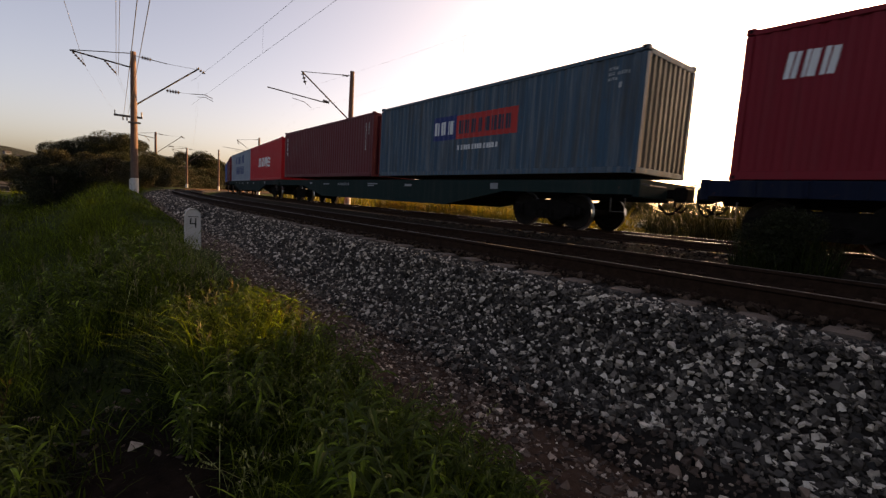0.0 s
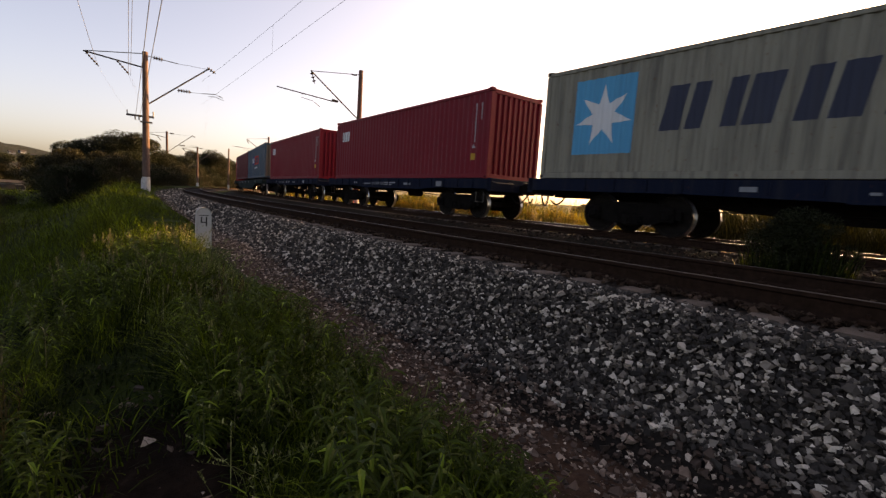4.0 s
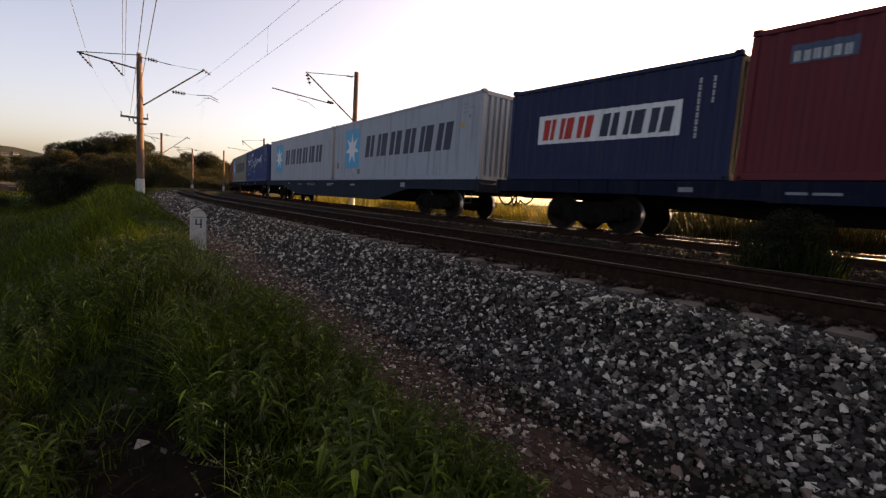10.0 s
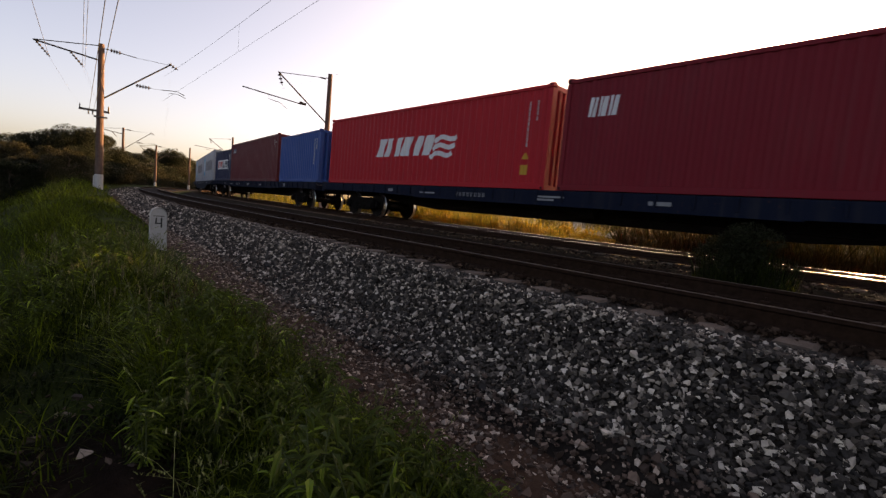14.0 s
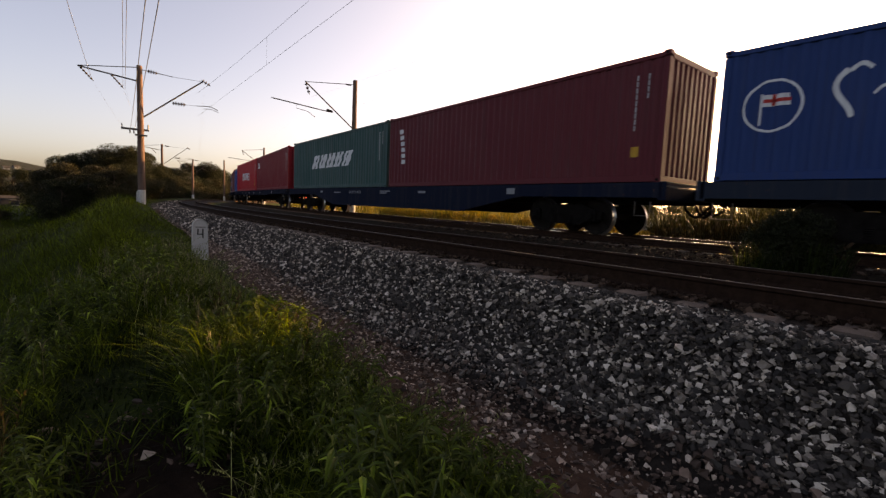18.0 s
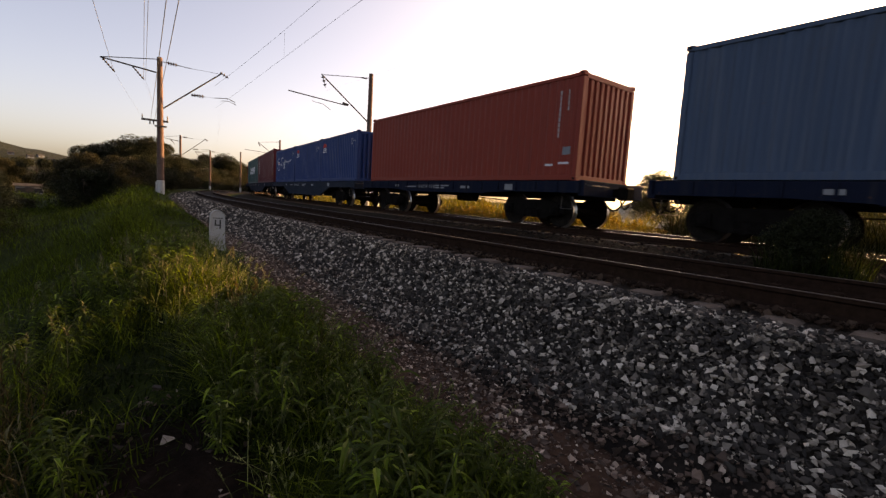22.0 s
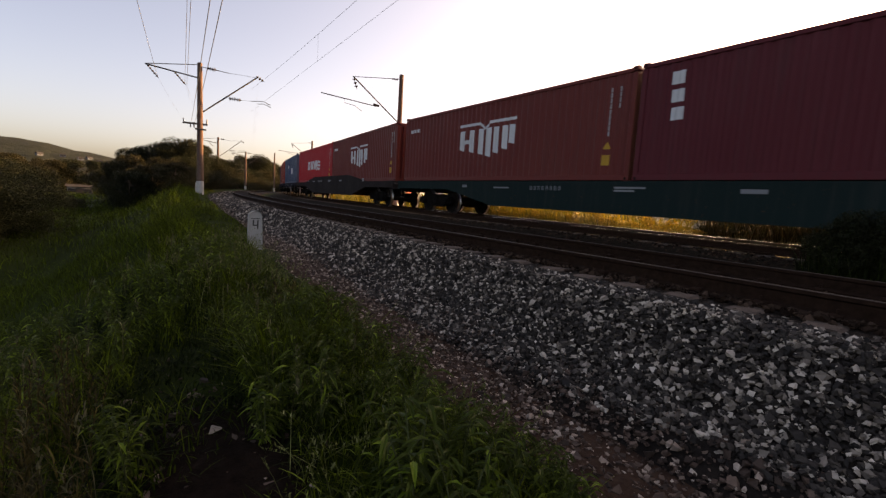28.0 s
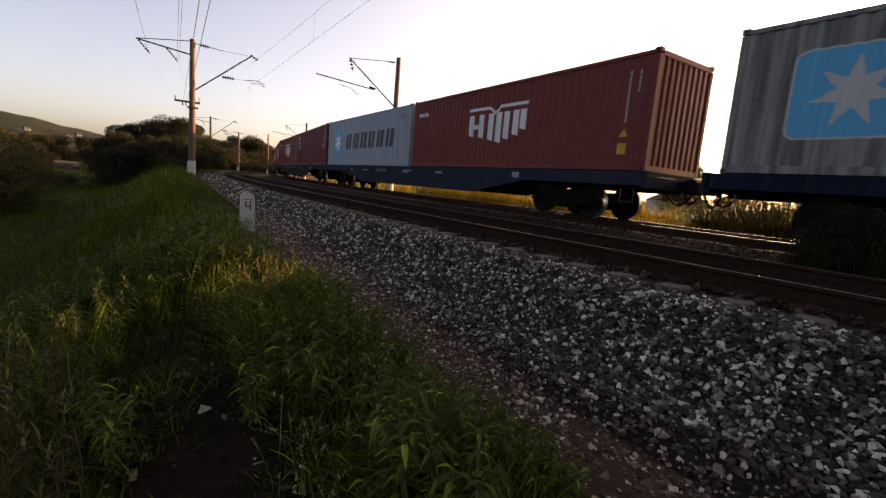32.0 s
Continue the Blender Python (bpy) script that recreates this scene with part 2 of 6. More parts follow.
M = {
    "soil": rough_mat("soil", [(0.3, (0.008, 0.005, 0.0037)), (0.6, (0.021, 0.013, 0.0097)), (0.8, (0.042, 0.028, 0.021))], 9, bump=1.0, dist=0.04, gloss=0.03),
    "meadow": rough_mat("meadow", [(0.3, (0.013, 0.019, 0.0045)), (0.55, (0.026, 0.036, 0.008)), (0.8, (0.042, 0.048, 0.013))], 0.25, bump=0.8, dist=0.12, gloss=0.03),
    "dirt": rough_mat("dirt", [(0.3, (0.026, 0.014, 0.0095)), (0.6, (0.062, 0.035, 0.024)), (0.85, (0.105, 0.067, 0.048))], 9, gloss=0.04, bump=0.8, dist=0.02),
    "bed": rough_mat("bed", [(0.3, (0.011, 0.0085, 0.007)), (0.7, (0.034, 0.026, 0.021))], 14, bump=0.9, dist=0.02, gloss=0.05),
    "bed_old": rough_mat("bed_old", [(0.3, (0.013, 0.010, 0.007)), (0.6, (0.028, 0.020, 0.0135)), (0.8, (0.025, 0.026, 0.011))], 8, bump=0.9, dist=0.03, gloss=0.03),
    "rail": rough_mat("rail_rust", [(0.3, (0.014, 0.0075, 0.005)), (0.7, (0.032, 0.0165, 0.011))], 14, rough=0.9, bump=0.3, dist=0.004, gloss=0.04),
    "rail_top": rough_mat("rail_polished", [(0.3, (0.35, 0.33, 0.31)), (0.7, (0.5, 0.48, 0.46))], 3, rough=0.22, bump=0.05, dist=0.002, metal=1.0),
    "rail_worn": rough_mat("rail_worn", [(0.3, (0.02, 0.014, 0.011)), (0.7, (0.045, 0.032, 0.025))], 5, rough=0.6, bump=0.1, dist=0.002, metal=0.6),
    "sleeper": rough_mat("sleeper_concrete", [(0.3, (0.062, 0.045, 0.035)), (0.7, (0.118, 0.088, 0.070))], 10, bump=0.5, dist=0.008),
    "pole": rough_mat("pole_concrete", [(0.3, (0.085, 0.05, 0.039)), (0.7, (0.14, 0.09, 0.071))], 3, bump=0.3, dist=0.01),
    "pole_white": rough_mat("pole_whitewash", [(0.3, (0.36, 0.34, 0.31)), (0.7, (0.5, 0.475, 0.44))], 5, bump=0.3, dist=0.006),
    "steel": rough_mat("steel_dark", [(0.3, (0.05, 0.045, 0.042)), (0.7, (0.10, 0.085, 0.075))], 6, rough=0.6, bump=0.2, dist=0.004, metal=0.5),
    "wire": rough_mat("wire_copper", [(0.3, (0.06, 0.055, 0.05)), (0.7, (0.1, 0.09, 0.08))], 6, rough=0.6, bump=0.0, metal=0.5),
    "insulator": rough_mat("insulator", [(0.3, (0.02, 0.014, 0.012)), (0.7, (0.04, 0.03, 0.026))], 6, rough=0.6, gloss=0.05, bump=0.0),
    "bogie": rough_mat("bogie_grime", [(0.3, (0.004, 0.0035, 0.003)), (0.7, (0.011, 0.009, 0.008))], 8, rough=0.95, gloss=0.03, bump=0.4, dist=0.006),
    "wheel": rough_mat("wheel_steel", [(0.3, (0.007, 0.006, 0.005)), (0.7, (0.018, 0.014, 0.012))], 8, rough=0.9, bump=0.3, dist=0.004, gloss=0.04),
    "tread": rough_mat("wheel_tread", [(0.3, (0.35, 0.33, 0.31)), (0.7, (0.5, 0.48, 0.46))], 4, rough=0.3, bump=0.05, metal=1.0),
    "bark": rough_mat("bark", [(0.3, (0.04, 0.03, 0.022)), (0.7, (0.10, 0.075, 0.055))], 6, bump=0.9, dist=0.03),
}

# ---------------------------------------------------------------- the train's line
SPEEDS = ((0, 8.45), (2, 8.55), (5, 8.7), (8, 8.97), (26, 9.0), (30, 9.2), (32, 9.2))   # seconds, metres a second


def run(t):
    """Metres that the train has gone by t seconds."""
    total = 0.0
    for (a, va), (b, vb) in zip(SPEEDS, SPEEDS[1:]):
        if t <= a:
            break
        e = min(t, b)
        ve = va + (vb - va) * (e - a) / (b - a)
        total += (va + ve) / 2 * (e - a)
    return total


# ---------------------------------------------------------------- containers
# local space: length along y, the side seen from the camera at x = -1.219, bottom at z = 0
HALF_W = 1.219
PITCH, DEEP = 0.278, 0.036


def side_x(y, flat):
    """Depth of the corrugated side below its outer plane, at y."""
    if flat:
        return 0.004
    u = (y % PITCH) / PITCH
    if u < 0.26:
        return 0.004
    if u < 0.5:
        return 0.004 + DEEP * (u - 0.26) / 0.24
    if u < 0.76:
        return 0.004 + DEEP
    return 0.004 + DEEP * (1 - (u - 0.76) / 0.24)


def breaks(y0, y1, flat):
    out = [y0]
    if not flat:
        k = math.floor(y0 / PITCH)
        while k * PITCH < y1:
            out += [y for y in ((k + u) * PITCH for u in (0.0, 0.26, 0.5, 0.76)) if y0 + 1e-4 < y < y1 - 1e-4]
            k += 1
    return out + [y1]


CONTAINER_MESHES = {}
SIZE = {}


def container_meshes(length, height, flat):
    key = (length, height, flat)
    if key in CONTAINER_MESHES:
        return CONTAINER_MESHES[key]
    h, L2 = height, length / 2
    y0, y1, z0, z1 = -L2 + 0.15, L2 - 0.15, 0.15, h - 0.10
    ys = breaks(y0, y1, flat)
    out = {}
    for name, sg in (("side_a", -1), ("side_b", 1)):
        b = Build()
        v = [(sg * (HALF_W - 0.012 - side_x(y, flat)), y, z) for z in (z0, z1) for y in ys]
        n = len(ys)
        b.add(v, [(i, i + 1, n + i + 1, n + i) for i in range(n - 1)])
        out[name] = b.mesh("side_panel")
    # end wall with deep upright ribs, at -y
    b, v = Build(), []
    xs = []
    k, x = 0, -HALF_W + 0.12
    while x < HALF_W - 0.12:
        for u, d in ((0, 0), (0.10, 0), (0.12, 0.065), (0.22, 0.065)):
            if x + u < HALF_W - 0.12:
                xs.append((x + u, d))
        x += 0.24
    xs.append((HALF_W - 0.12, 0))
    n = len(xs)
    b.add([(x, -L2 + 0.02 + d, z) for z in (z0, z1) for x, d in xs], [(i, i + 1, n + i + 1, n + i) for i in range(n - 1)])
    out["end"] = b.mesh("end_panel")
    # roof, with shallow cross ribs
    b, ry = Build(), []
    y = -L2 + 0.1
    while y < L2 - 0.3:
        ry += [(y, 0), (y + 0.10, 0), (y + 0.13, 0.02), (y + 0.23, 0.02)]
        y += 0.26
    ry.append((L2 - 0.1, 0))
    n = len(ry)
    b.add([(x, y, h - 0.03 + d) for x in (-HALF_W + 0.03, HALF_W - 0.03) for y, d in ry], [(i, i + 1, n + i + 1, n + i) for i in range(n - 1)])
    out["roof"] = b.mesh("roof")
    out["rail_top"] = Build().box(-0.03, 0.03, -L2 + 0.15, L2 - 0.15, -0.05, 0.05, 0.008).mesh("top_rail")
    out["rail_low"] = Build().box(-0.03, 0.03, -L2 + 0.15, L2 - 0.15, 0, 0.16, 0.01).mesh("bottom_rail")
    out["cross"] = Build().box(-HALF_W + 0.15, HALF_W - 0.15, -0.05, 0.05, 0, 0.14, 0.01).mesh("end_sill")
    out["post"] = Build().box(-0.07, 0.07, -0.07, 0.07, 0.11, h - 0.11, 0.012).mesh("corner_post")
    c = Build().box(-0.081, 0.081, -0.089, 0.089, 0, 0.118, 0.012)
    out["casting"] = c.mesh("corner_casting")
    out["hole"] = Build().lathe("x", ((-0.002, 0.036), (0.002, 0.036)), 10).mesh("casting_hole")
    d = Build().box(-0.555, 0.555, -0.03, 0.03, 0.16, h - 0.12, 0.01)
    for k in range(5):
        z = 0.3 + k * (h - 0.6) / 4.4
        d.box(-0.5, 0.5, 0.03, 0.045, z, z + 0.3, 0.008)
    out["door"] = d.mesh("door")
    out["rod"] = Build().tube((0, 0, 0.1), (0, 0, h - 0.1), 0.017, n=8).box(-0.02, 0.2, 0.01, 0.03, 1.0, 1.03).mesh("lock_rod")
    out["floor"] = Build().box(-HALF_W + 0.04, HALF_W - 0.04, -L2 + 0.05, L2 - 0.05, 0.10, 0.14).mesh("floor_frame")
    CONTAINER_MESHES[key] = out
    return out


def container(label, mat, length=12.192, height=2.896, flat=False, post_mat=None, end_mat=None):
    g = container_meshes(length, height, flat)
    h, L2 = height, length / 2
    ob = thing("shipping_container", label, "container", "containers on the train")
    SIZE[ob] = (length, height, flat)
    part("side_panel", g["side_a"], ob, mat)
    part("side_panel", g["side_b"], ob, mat)
    part("end_panel", g["end"], ob, end_mat or mat)
    part("roof", g["roof"], ob, mat)
    pm = post_mat or mat
    for sx in (-1, 1):
        part("top_rail", g["rail_top"], ob, pm, at=pose(sx * (HALF_W - 0.03), 0, h - 0.055))
        part("bottom_rail", g["rail_low"], ob, pm, at=pose(sx * (HALF_W - 0.03), 0, 0.012))
        for sy in (-1, 1):
            part("corner_post", g["post"], ob, pm, at=pose(sx * (HALF_W - 0.074), sy * (L2 - 0.08), 0))
            for z in (0, h - 0.085):
                cst = part("corner_casting", g["casting"], ob, pm, at=pose(sx * (HALF_W - 0.081), sy * (L2 - 0.089), z))
                if sx < 0:
                    part("casting_hole", g["hole"], cst, M["bogie"], at=pose(-0.0815, 0, 0.06))
    part("end_sill", g["cross"], ob, pm, at=pose(0, -L2 + 0.06, 0.012))
    part("end_sill", g["cross"], ob, pm, at=pose(0, -L2 + 0.06, h - 0.15))
    part("end_sill", g["cross"], ob, pm, at=pose(0, L2 - 0.06, 0.012))
    part("end_sill", g["cross"], ob, pm, at=pose(0, L2 - 0.06, h - 0.15))
    part("floor_frame", g["floor"], ob, M["bogie"])
    for sx in (-1, 1):
        door = part("door", g["door"], ob, mat, at=pose(sx * 0.565, L2 - 0.05, 0))
        for dx in (-0.28, 0.28):
            part("lock_rod", g["rod"], door, M["galv"], at=pose(dx, 0.06, 0))
    return ob


# marks: shapes in (y, z) on the near side. Seen from the camera, +y is to the left, so a mark's own x runs to -y.
def mark(ob, name, shapes, mat, label, lift=0.004):
    """Flat painted shapes laid on the near side, following its ribs; lettering blocks become a part each."""
    if name == "logo_lettering":
        for poly in shapes:
            mark(ob, "logo_block", [poly], mat, label.replace("blocks", "block").replace("row of ", "").replace("rows of ", ""), lift)
        return
    length, height, flat = SIZE[ob]
    verts, faces = [], []
    for poly in shapes:
        ya, yb = min(p[0] for p in poly), max(p[0] for p in poly)
        cuts = breaks(ya, yb, flat)
        for a, b in zip(cuts, cuts[1:]):
            piece = clip_y(clip_y(poly, a, 1), b, -1)
            if len(piece) < 3:
                continue
            n = len(verts)
            verts += [(-(HALF_W - 0.012 - side_x(min(max(y, a + 1e-6), b - 1e-6), flat)) - lift, y, z) for y, z in piece]
            faces.append(tuple(range(n, n + len(piece))))
    p = part(name, link_mesh(name, verts, faces), ob, mat, label)
    if name in ("code_marking", "web_marking", "logo_scroll", "logo_wave"):
        p["kind"] = "stuff"


def clip_y(poly, c, sg):
    out = []
    for (ya, za), (yb, zb) in zip(poly, poly[1:] + poly[:1]):
        ia, ib = sg * (ya - c) >= 0, sg * (yb - c) >= 0
        if ia:
            out.append((ya, za))
        if ia != ib:
            k = (c - ya) / (yb - ya)
            out.append((c, za + (zb - za) * k))
    return out


def rect(y, z, w, h, lean=0.0):
    """From its near-left lower corner as seen: y falls to the right; lean shifts the top to the right."""
    return [(y, z), (y - w, z), (y - w - lean, z + h), (y - lean, z + h)]


def blocks(y, z, w, h, n, gap=0.3, lean=0.0):
    """A row of n pairs of plain upright bars, w wide in all, in place of lettering."""
    out, c = [], w / n
    for k in range(n):
        a, bw = y - k * c, c * (1 - gap * 0.6)
        u, q, v, r = ((0.0, 0.4, 0.5, 0.3), (0.0, 0.28, 0.36, 0.48), (0.0, 0.34, 0.46, 0.42))[k % 3]
        out += [rect(a - bw * u, z, bw * q, h, lean), rect(a - bw * v, z, bw * r, h, lean)]
    return out


def star(y, z, r, n=7, inner=0.42):
    pts = []
    for i in range(2 * n):
        a = math.pi / 2 + math.pi * i / n
        q = r if i % 2 == 0 else r * inner
        pts.append((y - q * math.cos(a), z + q * math.sin(a)))
    return [[(y, z), pts[i], pts[(i + 1) % (2 * n)]] for i in range(2 * n)]


def stroke(pts, w):
    """A ribbon along points (y, z), its joints mitred."""
    edge = []
    for k, (a, b) in enumerate(pts):
        (p, q), (r, s) = pts[max(k - 1, 0)], pts[min(k + 1, len(pts) - 1)]
        l = math.hypot(r - p, s - q) or 1
        ny, nz = -(s - q) / l * w / 2, (r - p) / l * w / 2
        edge.append(((a + ny, b + nz), (a - ny, b - nz)))
    return [[edge[k][0], edge[k + 1][0], edge[k + 1][1], edge[k][1]] for k in range(len(pts) - 1)]


def ring(y, z, ry, rz, w, n=28):
    pts = [(y + ry * math.cos(6.283185 * i / n), z + rz * math.sin(6.283185 * i / n)) for i in range(n + 1)]
    return stroke(pts, w)


def flat_paint(name, col, rough=0.5):
    return paint(name, col, rust=0.12, rough=rough, streak=0.25, fade=0.15)


M["galv"] = rough_mat("galvanised", [(0.3, (0.25, 0.25, 0.25)), (0.7, (0.4, 0.4, 0.4))], 8, rough=0.45, bump=0.1, metal=0.8)
P = {
    "white": flat_paint("paint_white", (0.55, 0.55, 0.54)), "ink": flat_paint("paint_ink", (0.03, 0.035, 0.055)),
    "sky": flat_paint("paint_sky", (0.025, 0.27, 0.44)), "yellow": flat_paint("paint_yellow", (0.45, 0.24, 0.03)),
    "redmark": flat_paint("paint_redmark", (0.42, 0.03, 0.025)), "navymark": flat_paint("paint_navymark", (0.015, 0.03, 0.12)),
    # worn: weathered tan for plates; on the end wall it also paints in sunlight
    "chalk": flat_paint("paint_chalk", (0.34, 0.34, 0.33)), "worn": paint("coat_worn", (0.13, 0.105, 0.075), 0.6, streak=0.5, fade=0.4), "dim": flat_paint("paint_dim", (0.19, 0.195, 0.2)), "pale": flat_paint("paint_pale", (0.17, 0.185, 0.20)),
    "teal": paint("coat_teal", (0.023, 0.064, 0.098), 0.6, streak=0.7, wash=0.75, wear=0.05), "crimson": paint("coat_crimson", (0.175, 0.0075, 0.015), 0.15, streak=0.2),
    "maroon": paint("coat_maroon", (0.108, 0.015, 0.020), 0.2, streak=0.25), "brown": paint("coat_brown", (0.145, 0.025, 0.020), 0.2, streak=0.25),
    "beige": paint("coat_beige", (0.209, 0.191, 0.145), 0.7, streak=0.6, wear=0.05), "cobalt": paint("coat_cobalt", (0.0070, 0.033, 0.120), 0.2, streak=0.35),
    "reefer": paint("coat_reefer", (0.250, 0.272, 0.305), 0.25, streak=0.5, fade=0.3), "grey": paint("coat_grey", (0.191, 0.228, 0.270), 0.3, streak=0.5),
    "navy": paint("coat_navy", (0.010, 0.017, 0.049), 0.2), "azure": paint("coat_azure", (0.012, 0.058, 0.209), 0.15, streak=0.2),
    "scarlet": paint("coat_scarlet", (0.40, 0.011, 0.018), 0.1, streak=0.15), "green": paint("coat_green", (0.017, 0.064, 0.060), 0.4, streak=0.5, wash=0.3),
    "orange": paint("coat_orange", (0.225, 0.032, 0.019), 0.2, streak=0.2), "slate": paint("coat_slate", (0.042, 0.072, 0.118), 0.3, wash=0.25),
    "oldgrey": paint("coat_oldgrey", (0.180, 0.176, 0.166), 0.9, streak=0.8, fade=0.4, wash=0.4, wear=0.08),
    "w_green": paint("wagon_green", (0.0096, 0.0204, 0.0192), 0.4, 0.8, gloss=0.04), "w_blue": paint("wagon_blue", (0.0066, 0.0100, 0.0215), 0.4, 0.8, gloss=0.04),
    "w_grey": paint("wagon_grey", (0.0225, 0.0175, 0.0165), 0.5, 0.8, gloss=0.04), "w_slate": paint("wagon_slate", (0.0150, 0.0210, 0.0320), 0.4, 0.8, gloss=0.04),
}


def codes(ob, side=-1, mat="white", tall=True):
    """Small unreadable rows of lettering near the rear end, as bars."""
    length, height, flat = SIZE[ob]
    sh = []
    if tall:
        y = -length / 2 + 0.78
        for k in range(9):
            sh += [rect(y, height - 0.52 - 0.145 * k, 0.042, 0.056), rect(y, height - 0.456 - 0.145 * k, 0.042, 0.05)]
        for k in range(4):
            sh += [rect(y - 0.28, height - 0.52 - 0.145 * k, 0.038, 0.056), rect(y - 0.28, height - 0.456 - 0.145 * k, 0.038, 0.05)]
    else:
        y = -length / 2 + 1.25
        for k in range(3):
            for j in range((4, 8, 4)[k]):
                w = y - 0.25 - 0.068 * j - (0.05 if j > 2 and k == 1 else 0)
                sh += [rect(w, height - 0.40 - 0.125 * k, 0.016, 0.075), rect(w - 0.028, height - 0.40 - 0.125 * k, 0.014, 0.075)]
        sh += [rect(y - 0.55, height - 0.84, 0.1, 0.13)]
    mark(ob, "code_marking", sh, P["chalk" if mat == "white" else mat], "small rows of painted lettering bars")


def warn(ob, low=True):
    length, height, flat = SIZE[ob]
    y = -length / 2 + 0.88
    mark(ob, "warning_triangle", [[(y, 0.86), (y - 0.24, 0.86), (y - 0.12, 1.06)]], P["yellow"], "yellow warning triangle")
    mark(ob, "warning_plate", [rect(y + 0.02, 0.42, 0.26, 0.28)], P["yellow"], "yellow warning plate")


def logo_star(ob, y, z, w, h, n_let, y_text, ink="ink", r=0.78, panel=(1.67, 1.9)):
    mark(ob, "logo_panel", [rect(y + panel[0] / 2, z - panel[1] / 2, *panel)], P["sky"], "light blue square panel")
    mark(ob, "logo_star", star(y, z, r), P["white"], "white seven-pointed star", 0.008)
    mark(ob, "logo_lettering", blocks(y_text, z - h / 2, w, h, n_let, 0.2, 0.16 * h), P[ink], "dark row of plain lettering blocks")


def round_rect(y, z, w, h, r):
    """A rectangle about its centre with rounded corners."""
    out = []
    for cy, cz, a0 in ((-1, 1, 0), (1, 1, 90), (1, -1, 180), (-1, -1, 270)):
        out += [(y + cy * (w / 2 - r) - r * math.cos(radians(a0 + 18 * i)), z + cz * (h / 2 - r) + r * math.sin(radians(a0 + 18 * i))) for i in range(6)]
    return out


def make_cargo():
    """Every container, front of the train first: (container, place of its far end at the start, length)."""
    out = []

    def put(s0, ob):
        out.append((ob, s0, SIZE[ob][0]))
        return ob

    FT20 = dict(length=6.058, height=2.591)
    # ahead, far along the curve
    put(82.3, container("plain dark blue steel container", P["azure"]))
    put(69.7, container("plain maroon steel container", P["maroon"]))
    c = put(55.4, container("pale grey steel container with blue lettering blocks", P["grey"]))
    mark(c, "logo_lettering", blocks(2.8, 1.75, 5.5, 0.75, 6) + blocks(2.8, 0.7, 5.5, 0.75, 7), P["cobalt"], "blue rows of plain lettering blocks")
    c = put(43.1, container("bright red steel container with white wave logo", P["scarlet"]))
    wave_logo(c)
    c = put(30.15, container("maroon corrugated steel container, plain side", P["maroon"]))
    codes(c)
    mark(c, "code_marking", [rect(5.7, 2.3 - 0.3 * k, 0.16, 0.22) for k in range(4)], P["white"], "short white column of bars")
    # end wall: dirty tan with the low sun's gold put into its colour
    c = put(17.25, container("faded teal steel container with navy and red panel", P["teal"], end_mat=P["worn"]))
    mark(c, "logo_panel", [rect(2.15, 1.26, 1.35, 0.84)], P["navymark"], "navy rectangle")
    mark(c, "logo_panel", [rect(0.79, 1.26, 2.95, 0.8)], P["redmark"], "red rectangle")
    mark(c, "logo_lettering", blocks(2.03, 1.45, 1.15, 0.46, 3), P["white"], "white plain lettering blocks", 0.008)
    mark(c, "logo_lettering", blocks(0.62, 1.42, 2.6, 0.46, 8, 0.3), P["ink"], "dark plain lettering blocks", 0.008)
    mark(c, "web_marking", blocks(0.68, 0.88, 2.1, 0.16, 11, 0.3), P["white"], "thin white row of bars")
    codes(c, tall=False)
    for s0 in (3.23, -11.54):
        c = put(s0, container("dark red steel container with white lettering blocks", P["crimson"]))
        mark(c, "logo_lettering", blocks(5.4, 1.88, 0.8, 0.48, 3, 0.2, 0.06), P["white"], "white plain lettering blocks")
        codes(c)
        mark(c, "warning_triangle", [[(-5.22, 1.02), (-5.38, 1.02), (-5.3, 1.15)]], P["chalk"], "small white triangle")
        mark(c, "warning_plate", [rect(-5.2, 0.62, 0.19, 0.22)], P["yellow"], "yellow plate")
    c = put(-25.9, container("stained beige steel container with star logo", P["beige"]))
    logo_star(c, 4.26, 1.58, 7.5, 0.98, 6, 2.8)
    c = put(-38.4, container("deep blue steel container with white scroll lettering", P["cobalt"]))
    scroll_logo(c, 3.89, 1.57, 0.95, 2.3, 1.0)
    codes(c, tall=False)
    mark(c, "warning_triangle", [[(-5.12, 1.62), (-5.37, 1.62), (-5.24, 1.82)]], P["yellow"], "yellow warning triangle")
    mark(c, "warning_plate", [rect(-5.05, 0.85, 0.16, 0.18)], P["worn"], "small pale plate")
    for s0 in (-52.05, -64.6):
        c = put(s0, container("pale grey smooth-sided refrigerated container with star logo", P["reefer"], flat=True))
        logo_star(c, 3.88, 1.56, 7.1, 0.98, 6, 2.42)
        codes(c, mat="pale", tall=False)
        mark(c, "warning_triangle", [[(-4.98, 1.78), (-5.2, 1.78), (-5.09, 1.98)]], P["yellow"], "small yellow warning triangle")
        if s0 < -60:
            mark(c, "repair_plate", [rect(5.75, 0.62, 0.26, 0.3)], P["worn"], "stained square vent plate")
            mark(c, "repair_plate", [rect(3.72, 0.36, 0.24, 0.26)], P["chalk"], "pale riveted repair plate")
            mark(c, "repair_plate", [rect(3.2, 0.3, 0.3, 0.24)], P["worn"], "stained repair plate")
    c = put(-77.94, container("navy steel container with white logo panel", P["navy"], **FT20))
    mark(c, "logo_panel", [rect(1.95, 1.0, 3.9, 0.78)], P["white"], "white rectangle")
